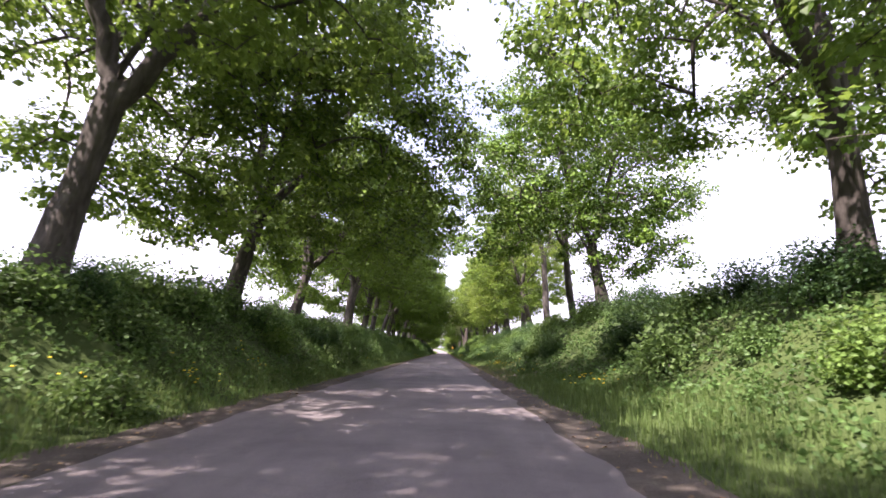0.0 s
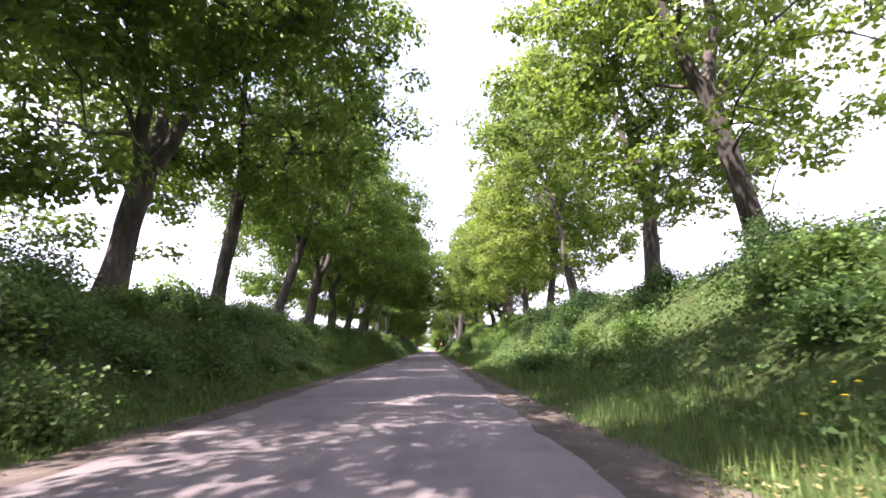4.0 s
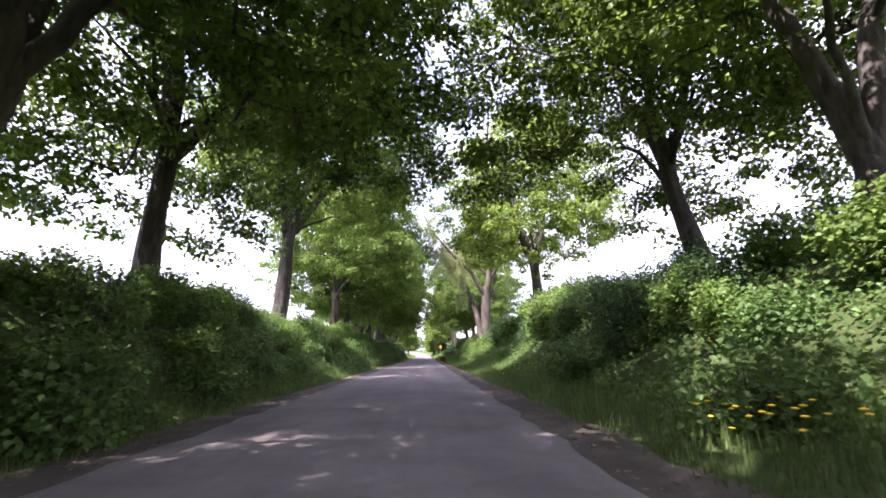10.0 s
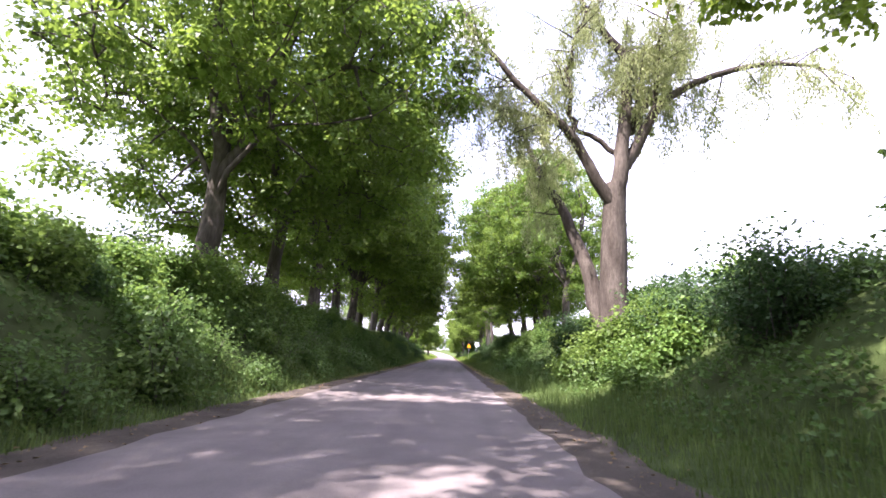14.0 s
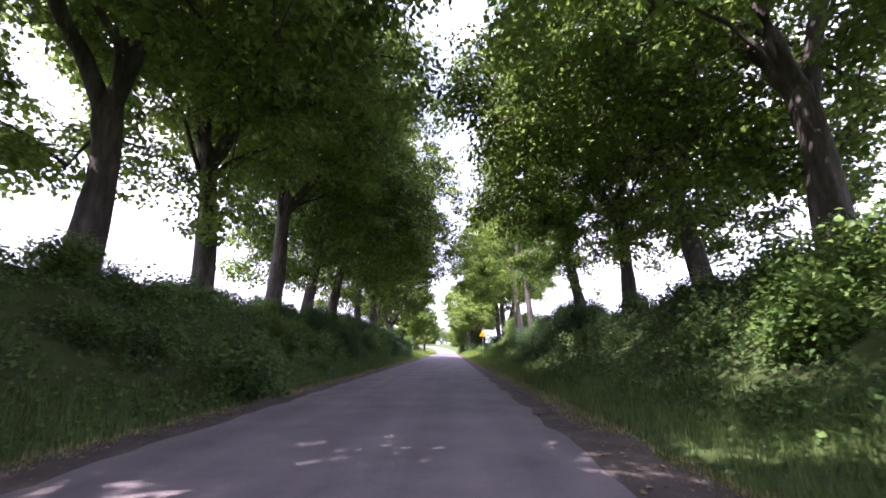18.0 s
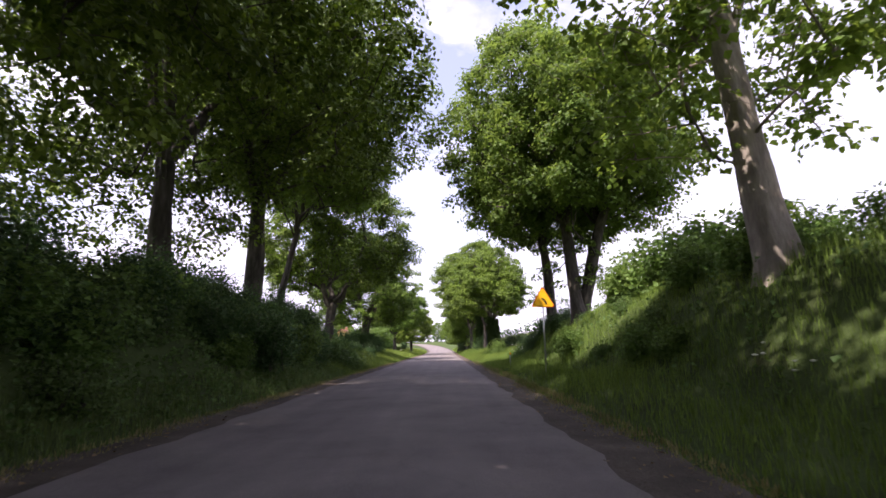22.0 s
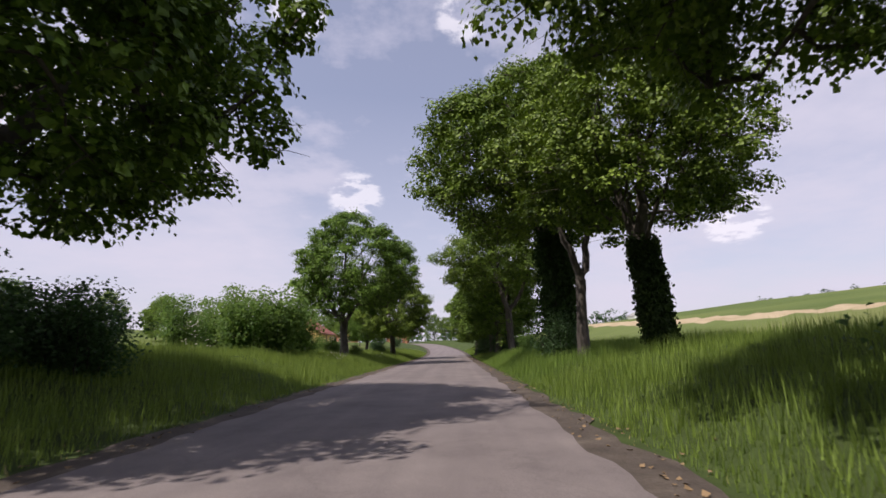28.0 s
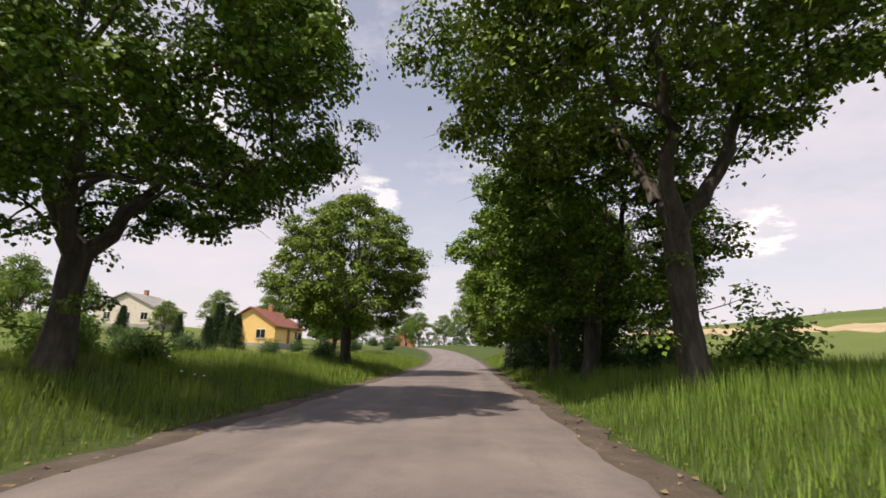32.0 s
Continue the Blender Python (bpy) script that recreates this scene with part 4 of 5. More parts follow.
# ---------------------------------------------------------------- ground, road, shoulders
gx = np.unique(np.concatenate([[-3500, -2200, -1400, -900, -600, -420, -300, -220, -160, -120, -90, -70], np.arange(-55, -16, 3), np.arange(-16, 15.01, 0.4),
                               np.arange(17, 60, 3), [70, 90, 120, 160, 220, 300, 420, 600, 900, 1400, 2200, 3500]]))
gy = np.unique(np.concatenate([[-1500, -700, -300, -150, -90], np.arange(-60, 330, 1.0), np.arange(330, 480, 2.5), [500, 530, 570, 620, 700, 820, 1000, 1300, 1800, 2600, 3800]]))
GXR, GY = np.meshgrid(gx, gy)
GX = GXR + centre(GY)
GZ = ground(GX, GY)
inside = (GXR > ROAD_L - 0.02) & (GXR < ROAD_R + 0.02)
GZ = np.where(inside, GZ - 0.06, GZ)
nx, ny = len(gx), len(gy)
ids = np.arange(nx * ny).reshape(ny, nx)
gf = np.stack([ids[:-1, :-1], ids[:-1, 1:], ids[1:, 1:], ids[1:, :-1]], -1).reshape(-1, 4)
tagged(new("ground", raw_mesh("ground", np.stack([GX, GY, GZ], -1).reshape(-1, 3), gf, M_GROUND, True)), "grassy banks, verges and rolling fields", "ground", kind="structure")

def strip(name, left, right, z, y0, y1, step, cols, material, label, camber=0.0):
    ys = np.arange(y0, y1 + 0.01, step)
    v, f = [], []
    for k, y in enumerate(ys):
        a, b = left(y), right(y)
        for c in range(cols + 1):
            s = c / cols
            x = a + (b - a) * s + float(centre(y))
            v.append((x, y, z + float(rise(y)) + camber * (1 - (2 * s - 1) ** 2)))
    for k in range(len(ys) - 1):
        for c in range(cols):
            i = k * (cols + 1) + c
            f.append((i, i + 1, i + cols + 2, i + cols + 1))
    return tagged(new(name, raw_mesh(name, v, f, material, True)), label, name.split("_")[0], kind="structure")

def ragged(y, k, amp):
    return amp * (math.sin(y * 1.7 + k) * 0.5 + math.sin(y * 4.3 + 2.1 * k) * 0.3 + math.sin(y * 9.1 + 0.7 * k) * 0.25)

strip("road", lambda y: ROAD_L + ragged(y, 1, 0.11), lambda y: ROAD_R + ragged(y, 4, 0.11), 0.012, -60, 520, 0.5, 8, M_ROAD, "worn single-carriageway asphalt road with ragged edges", 0.03)
strip("shoulder_left", lambda y: ROAD_L - 0.95 + 0.35 * smooth(222, 245, y) + ragged(y, 2, 0.2), lambda y: ROAD_L + 0.25, 0.004, -60, 520, 0.5, 3, M_SHOULDER, "bare brown soil shoulder beside the asphalt")
strip("shoulder_right", lambda y: ROAD_R - 0.25, lambda y: ROAD_R + 0.95 - 0.35 * smooth(222, 245, y) + ragged(y, 3, 0.2), 0.004, -60, 520, 0.5, 3, M_SHOULDER, "bare brown soil shoulder beside the asphalt")

# ---------------------------------------------------------------- plants of the banks and verges
def plant_stuff(name, label, v, f, material, category):
    return tagged(new(name, raw_mesh(name, v, f, material)), label, category, kind="stuff")

def bank_leaves(side, y0, y1, per_m, size, seed, umin, umax, tall, material, name, label, thin=None):
    """Broad-leaved undergrowth, taller in some clumps than in others."""
    r = np.random.default_rng(seed)
    m = int((y1 - y0) * per_m)
    y = r.uniform(y0, y1, m)
    u = umin + (umax - umin) * r.uniform(0, 1, m) ** 1.1
    if thin is not None:
        keep = r.uniform(0, 1, m) < thin(y)
        y, u = y[keep], u[keep]
    x = (ROAD_L - u if side < 0 else ROAD_R + u) + centre(y)
    clump = 0.5 + 0.5 * np.clip(ripple(x * 0.8, y * 0.8 + 7 * side), -1, 1)
    h = tall * (0.25 + 1.0 * clump ** 1.5) * smooth(umin - 0.3, umin + 1.5, u)
    z = ground(x, y) + h * r.uniform(0.05, 1, m if thin is None else len(y)) ** 0.6
    v, f = leaves(r, np.stack([x, y, z], 1), (0.12, 0.12, 0.08), 4, size, 0.35, 0.6, 0.48)
    return plant_stuff(name, label, v, f, material, "undergrowth")

UL = "dense nettles and broad-leaved undergrowth on the bank"
bank_leaves(-1, -6, 240, 150, 0.105, 71, 1.3, 7.0, 0.6, M_UNDER, "undergrowth", UL, lambda y: 1 - 0.75 * smooth(222, 240, y))
bank_leaves(1, -6, 236, 165, 0.105, 72, 2.1, 9.2, 0.55, M_UNDER, "undergrowth", UL, lambda y: (1 - 0.85 * smooth(190, 202, y)) * (1 - 0.5 * smooth(20, 25, y) * (1 - smooth(35, 46, y))))

def grass(side, y0, y1, u0, u1, per_m2, h0, h1, seed, material, name, label, wid=0.012):
    r = np.random.default_rng(seed)
    m = int((y1 - y0) * (u1 - u0) * per_m2)
    y = r.uniform(y0, y1, m); u = r.uniform(u0, u1, m)
    x = (ROAD_L - u if side < 0 else ROAD_R + u) + centre(y)
    if side > 0:      # few blades on the bare litter
        keep = r.uniform(0, 1, m) > 0.6 * smooth(20, 25, y) * (1 - smooth(35, 46, y))
        x, y, u = x[keep], y[keep], u[keep]
        m = len(y)
    patch = np.clip(ripple(x * 1.3 + 3, y * 1.3), -1, 1)
    h = r.uniform(h0, h1, m) * (1 + 0.35 * patch) * (0.45 + 0.55 * smooth(u0, u0 + 0.8, u))
    az = r.uniform(0, 6.28, m); bend = r.uniform(0.1, 0.6, m)
    d = np.stack([np.cos(az), np.sin(az), 0 * az], 1)
    s = np.stack([-np.sin(az), np.cos(az), 0 * az], 1) * (wid * r.uniform(0.7, 1.5, m))[:, None]
    o = np.stack([x, y, ground(x, y) - 0.02], 1)
    tip = o + np.array([0, 0, 1.0]) * (h * 0.95)[:, None] + d * (h * bend * 0.7)[:, None]
    v = np.stack([o - s, o + s, tip], 1).reshape(-1, 3)
    f = np.arange(m * 3).reshape(m, 3)
    return plant_stuff(name, label, v, f, material, "grass")

VG = "unmown green verge grass along the road"
grass(-1, -2, 222, 0.75, 2.3, 210, 0.12, 0.4, 81, M_VERGE, "verge_grass", VG, 0.009)
grass(1, -2, 198, 0.75, 3.4, 180, 0.12, 0.42, 82, M_VERGE, "verge_grass", VG, 0.009)
MG = "long lush meadow grass with seed heads"
grass(-1, 220, 292, 0.75, 9.5, 230, 0.14, 0.52, 83, M_GRASS, "meadow_grass", MG, 0.0075)
grass(-1, 292, 330, 0.75, 8.0, 70, 0.25, 0.55, 86, M_GRASS, "meadow_grass", MG, 0.018)
grass(1, 196, 238, 0.75, 9.5, 250, 0.12, 0.38, 84, M_GRASS, "meadow_grass", MG, 0.0075)
grass(1, 238, 258, 0.75, 9.5, 235, 0.14, 0.55, 91, M_GRASS, "meadow_grass", MG, 0.0075)
grass(1, 258, 292, 0.75, 12.0, 220, 0.15, 0.6, 85, M_GRASS, "meadow_grass", MG, 0.0075)
grass(1, 292, 335, 0.75, 8.0, 70, 0.25, 0.55, 86, M_GRASS, "meadow_grass", MG, 0.018)
DG = "thin dry straw at the edge of the asphalt"
grass(-1, 0, 300, 0.3, 0.85, 22, 0.05, 0.16, 87, M_DRY, "dry_grass", DG, 0.01)
grass(1, 0, 300, 0.3, 0.85, 22, 0.05, 0.16, 88, M_DRY, "dry_grass", DG, 0.01)
grass(-1, 150, 240, 0.45, 1.0, 460, 0.05, 0.17, 89, M_DRY, "dry_grass", DG, 0.016)
grass(1, 150, 240, 0.45, 1.1, 460, 0.05, 0.17, 90, M_DRY, "dry_grass", DG, 0.016)

# bare litter under the trees, with fallen leaves on it
ys, us = np.arange(19, 48, 0.25), np.linspace(0, 1, 12)
edge = np.array([0.4 + 2.0 * smooth(20, 26, q) * (1 - smooth(35, 47, q)) * (1 + ragged(q, 5, 0.5)) for q in ys])
gx = ROAD_R + 0.65 + us[None, :] * edge[:, None] + centre(ys)[:, None]
gy = np.repeat(ys[:, None], 12, 1)
v = np.stack([gx, gy, ground(gx, gy) + 0.05 * np.sin(np.pi * np.clip(us, 0.0, 1))[None, :] ** 0.5 - 0.012], 2).reshape(-1, 3)
i = (np.arange(len(ys) - 1)[:, None] * 12 + np.arange(11)[None, :]).ravel()
tagged(new("bare_litter", raw_mesh("bare_litter", v, np.stack([i, i + 1, i + 13, i + 12], 1), M_SHOULDER, True)), "bare brown leaf litter on the verge under the trees", "litter", kind="structure")
r = np.random.default_rng(44)
y = r.uniform(21, 46, 2600)
x = ROAD_R + r.uniform(0.7, 3.1, 2600) + centre(y)
v, f = leaves(r, np.stack([x, y, ground(x, y) + 0.045], 1), (0.02, 0.02, 0.006), 1, 0.075, 0.0, 2.2, 0.6)
plant_stuff("fallen_leaves", "dry fallen leaves and straw on bare soil", v, f, M_DRY, "litter")

# ---------------------------------------------------------------- bushes
ED = "dark green elder bush on the bank"
MS = "thicket of bright green maple shoots"
ELDER = [Kind(bush(91, 2.6, 1.8, 6200, 0.115, M_LEAF_DARK, ED)), Kind(bush(92, 2.1, 1.6, 5400, 0.115, M_LEAF_DARK, ED))]
SHOOT = [Kind(bush(93, 2.4, 1.5, 3900, 0.175, M_SHOOT, MS, "maple_shoots")), Kind(bush(94, 1.8, 1.3, 3500, 0.165, M_SHOOT, MS, "maple_shoots"))]
WSHRUB = Kind(bush(95, 2.8, 1.3, 7000, 0.075, M_LEAF_DARK, "fine-leaved grey willow shrub on the bank", "willow_shrub", spread=0.15, splay=38))
HERB = [Kind(bush(96, 1.0, 0.8, 2300, 0.09, M_UNDER, "clump of tall nettles and herbs on the bank", "herb_clump", "herbs")),
        Kind(bush(97, 0.8, 0.9, 2100, 0.11, M_UNDER, "clump of burdock and herbs on the bank", "herb_clump", "herbs"))]
SHRUB = [Kind(bush(98, 4.6, 1.5, 5600, 0.16, M_SHOOT, "tall bushy maple saplings in the grass", "sapling_thicket", splay=30)),
         Kind(bush(99, 3.8, 1.2, 4600, 0.16, M_SHOOT, "tall bushy maple saplings in the grass", "sapling_thicket", splay=24))]
rb = random.Random(17)
def scatter(n, y0, y1, side, u0, u1, kinds, s0, s1):
    for k in range(n):
        y = y0 + (k + rb.random()) * (y1 - y0) / n
        u = rb.uniform(u0, u1)
        x = (ROAD_L - u if side < 0 else ROAD_R + u) + float(centre(y))
        kinds[rb.randrange(len(kinds))].put(x, y, rb.uniform(0, 360), rb.uniform(-6, 6), rb.uniform(-6, 6), rb.uniform(s0, s1), sink=0.05)
# crest of the left bank
scatter(26, 0, 92, -1, 6.2, 8.6, ELDER + SHOOT[:1], 0.3, 0.6)
scatter(44, 92, 175, -1, 4.4, 7.4, ELDER + SHOOT, 0.4, 0.72)
scatter(40, 104, 165, -1, 3.4, 6.0, SHOOT, 0.42, 0.7)
scatter(20, 175, 232, -1, 5.2, 8.0, ELDER + SHOOT[:1], 0.35, 0.72)
scatter(8, 3, 24, -1, 4.0, 9.0, ELDER, 0.3, 0.6)
scatter(6, 8, 40, -1, 9.5, 12.5, ELDER, 0.8, 1.2)
# slope of the left bank
scatter(150, -2, 228, -1, 1.6, 6.2, HERB, 0.65, 1.35)
scatter(30, 184, 226, -1, 2.4, 6.0, ELDER + SHOOT, 0.4, 0.75)
scatter(50, -2, 205, -1, 2.6, 6.0, SHOOT + ELDER[1:], 0.35, 0.6)
# right bank: crest, then thickets
scatter(22, 0, 100, 1, 8.2, 10.4, ELDER + SHOOT[:1], 0.3, 0.6)
scatter(104, -2, 200, 1, 2.4, 8.6, HERB, 0.65, 1.35)
scatter(16, 219, 234, 1, 3.4, 9.5, HERB, 0.6, 0.9)
scatter(22, 221.5, 234, 1, 4.6, 9.5, ELDER, 0.32, 0.52)
scatter(36, 0, 100, 1, 3.6, 8.0, SHOOT[1:] + ELDER[1:], 0.4, 0.75)
scatter(20, 82, 108, 1, 3.8, 8.2, SHOOT, 0.45, 0.75)
scatter(18, 106, 128, 1, 3.6, 8.4, ELDER, 0.6, 0.85)
scatter(9, 117, 128, 1, 4.8, 7.6, SHOOT, 0.8, 1.1)
scatter(8, 127, 134, 1, 4.6, 8.2, SHOOT, 0.9, 1.25)
scatter(7, 130, 140, 1, 4.2, 8.0, ELDER + SHOOT, 0.55, 0.85)
scatter(14, 116, 150, -1, 6.0, 9.0, ELDER + SHOOT, 0.6, 0.95)
scatter(16, 135, 156, -1, 4.0, 6.6, SHOOT, 0.6, 0.95)
scatter(12, 40, 110, -1, 8.6, 11.6, ELDER + SHOOT, 0.8, 1.35)
scatter(3, 146, 172, -1, 8.6, 11.6, ELDER + SHOOT, 0.7, 1.0)
scatter(10, 14, 92, 1, 9.6, 12.4, ELDER + SHOOT, 0.5, 0.8)
for x, y, s in [(5.2, 144.6, 0.7), (6.0, 143.6, 0.8), (4.7, 145.8, 0.55)]:
    SHOOT[0].put(x, y, rb.uniform(0, 360), 0, 0, s)
scatter(10, 62, 112, -1, 6.4, 9.0, ELDER + SHOOT, 0.5, 0.85)
scatter(7, 141, 147, 1, 3.6, 5.4, SHOOT, 0.4, 0.58)
scatter(14, 140, 153, 1, 4.4, 8.2, SHOOT + ELDER[:1], 0.6, 0.85)
scatter(14, 153, 190, 1, 5.0, 9.0, ELDER + SHOOT[:1], 0.3, 0.55)
scatter(9, 164, 172.5, 1, 4.0, 6.6, SHOOT, 0.55, 0.85)
scatter(9, 188, 198, 1, 4.6, 8.2, ELDER, 0.6, 0.85)
scatter(14, 189.5, 198.5, 1, 3.4, 7.0, ELDER, 0.6, 0.85)
for x, y, k, s in [(7.4, 211.0, 0, 0.95), (8.3, 209.2, 1, 1.1), (6.6, 213.2, 1, 0.6), (8.8, 207.0, 0, 0.8)]:
    SHOOT[k].put(x, y, rb.uniform(0, 360), 0, 0, s)
scatter(8, 203, 214, 1, 4.4, 7.0, SHOOT + HERB, 0.5, 0.9)
scatter(12, 204, 213.5, 1, 3.0, 6.5, SHOOT[1:] + HERB, 0.35, 0.65)
SHOOT[1].put(4.7, 213.4, 40, 0, 0, 0.5)
WSHRUB.put(9.2, 231.0, 20, 0, 0, 1.15)
scatter(9, 221, 229, 1, 3.4, 5.6, ELDER, 0.35, 0.55)
SHOOT[1].put(5.4, 243.6, 50, 0, 0, 0.8)
SHOOT[1].put(6.4, 281.4, 150, 0, 0, 0.8)
SHRUB[1].put(5.0, 274.7, 40, 0, 0, 0.4)
SHRUB[1].put(5.5, 271.2, 140, 0, 0, 0.28)
# thickets left of the road in the open
for x, y, k, s in [(-13.2, 264.6, 0, 0.66), (-11.4, 267.0, 1, 0.92), (-12.6, 268.6, 0, 0.85), (-10.3, 269.0, 1, 1.15), (-13.4, 272.0, 0, 0.85), (-11.4, 273.0, 1, 0.9), (-14.2, 269.5, 0, 0.75), (-10.2, 273.6, 1, 0.95)]:
    SHRUB[k].put(x, y, rb.uniform(0, 360), 0, 0, s)
for x, y, k, s in [(-10.6, 282.6, 1, 0.7), (-12.4, 284.6, 0, 0.7), (-8.6, 283.0, 1, 0.5)]:
    SHOOT[k].put(x, y, rb.uniform(0, 360), 0, 0, s)
scatter(18, 203, 222, -1, 2.4, 7.0, ELDER, 0.6, 0.95)
scatter(16, 224, 246, -1, 3.0, 8.0, ELDER, 0.22, 0.4)
scatter(8, 246.5, 255, -1, 4.4, 8.0, ELDER, 0.6, 0.95)
for x, y, k, s in [(-9.4, 248.6, 0, 0.95), (-10.6, 249.6, 1, 1.1), (-8.4, 252.0, 0, 0.8), (-8.0, 246.0, 1, 0.7), (-14.5, 243, 0, 0.9), (-12.2, 246, 1, 0.8), (-13.4, 252, 0, 0.9), (-10.8, 239.6, 1, 0.6), (-9.2, 301.2, 1, 0.7), (4.8, 296.6, 0, 1.3), (4.2, 303.4, 1, 1.3), (5.2, 289.6, 0, 1.2), (6.0, 286.2, 1, 0.8), (5.2, 264.6, 0, 0.8), (6.6, 247.0, 1, 0.8), (7.4, 246, 0, 0.8)]:
    ELDER[k].put(x, y, rb.uniform(0, 360), 0, 0, s)
ELDER[0].put(10.4, 33.6, 70, 0, 0, 0.9)

# ---------------------------------------------------------------- bend warning sign
def rounded_triangle(side, r, n=5):
    """Outline in x and z of an upright triangle with rounded corners, about its middle."""
    h = side * math.sqrt(3) / 2
    pts = []
    for cx, cz, a0 in ((0, h * 2 / 3, 30), (-side / 2, -h / 3, 150), (side / 2, -h / 3, 270)):
        d = math.hypot(cx, cz)
        k = (d - 2 * r) / d
        for j in range(n + 1):
            a = radians(a0 + 120 * j / n)
            pts.append((cx * k + r * math.cos(a), cz * k + r * math.sin(a)))
    return pts

def bend_sign(x, y, lean):
    top = new("road_sign")
    tagged(top, "yellow triangular bend warning sign on a grey post", "road sign")
    post = bmesh.new()
    bmesh.ops.create_cone(post, cap_ends=True, segments=14, radius1=0.03, radius2=0.03, depth=3.6)
    bmesh.ops.translate(post, verts=post.verts[:], vec=(0, 0.03, 1.4))
    part("post", post, M_STEEL, top, "grey galvanised steel post", True)
    zc = 2.62
    def plate(name, side, y0, y1, m, lab):
        bm = prism_bm([(a, b + zc) for a, b in rounded_triangle(side, 0.05 * side / 0.75)], y0, y1)
        return part(name, bm, m, top, lab)
    plate("back_plate", 0.885, -0.012, -0.004, M_STEEL, "bare metal back of the plate")
    plate("border", 0.88, -0.016, -0.0125, M_RED, "thin red border")
    plate("face", 0.82, -0.02, -0.0165, M_SIGN, "yellow reflective face")
    # arrow: a bar that rises and bends to the left, with a head
    bar = []
    for j in range(9):
        a = radians(0 + 72 * j / 8)
        bar.append((-0.12 + 0.23 * math.cos(a), -0.155 + 0.22 * math.sin(a)))
    outer, inner = [], []
    for j, (px, pz) in enumerate(bar):
        a = radians(72 * j / 8)
        wd = 0.04 - 0.0018 * j
        outer.append((px + wd * math.cos(a), pz + wd * math.sin(a)))
        inner.append((px - wd * math.cos(a), pz - wd * math.sin(a)))
    poly = [(a, b + zc) for a, b in outer + inner[::-1]]
    part("arrow", prism_bm(poly, -0.024, -0.0205), M_BLACK, top, "black arrow bending left")
    for zz in (zc - 0.12, zc + 0.1):
        part("clamp", box_bm(-0.05, 0.05, -0.003, 0.065, zz, zz + 0.03, 0.004), M_STEEL, top)
    top.matrix_basis = pose(x, y, gz(x, y) - 0.15, 0, lean, 0)
bend_sign(3.5, 212.5, 0.8)

def marker_post(x, y):
    top = new("marker_post")
    tagged(top, "small grey roadside marker post in the grass", "post")
    part("stake", box_bm(-0.03, 0.03, -0.03, 0.03, -0.2, 0.55, 0.006), M_STEEL, top)
    part("cap", box_bm(-0.045, 0.045, -0.045, 0.045, 0.55, 0.66, 0.012), M_SIGN, top, "yellow cap")
    top.matrix_basis = pose(x, y, gz(x, y), 0, 3, 0)
marker_post(3.3, 220.3)

# ---------------------------------------------------------------- farm houses
def window(parent, face, u, z0, wdt, hgt, at, wall=0.0):
    """A framed window on a wall that looks to -y ('y') or +x ('x')."""
    def place(bm):
        if face == "x":
            bmesh.ops.rotate(bm, verts=bm.verts[:], cent=(0, 0, 0), matrix=Matrix.Rotation(radians(90), 3, "Z"))
        bmesh.ops.translate(bm, verts=bm.verts[:], vec=at)
        return bm
    win = part("window", place(box_bm(u - wdt / 2, u + wdt / 2, -0.03, 0.05, z0, z0 + hgt, 0.01)), M_WHITE, parent, "white framed window")
    half = wdt / 2 - 0.06
    for c in (-1, 1):
        part("pane", place(box_bm(u + c * wdt / 4 - half / 2, u + c * wdt / 4 + half / 2, -0.042, -0.032, z0 + 0.07, z0 + hgt - 0.07)), M_GLASS, win)
    part("sill", place(box_bm(u - wdt / 2 - 0.06, u + wdt / 2 + 0.06, -0.13, -0.031, z0 - 0.05, z0 - 0.004, 0.008)), M_GREYROOF, win)

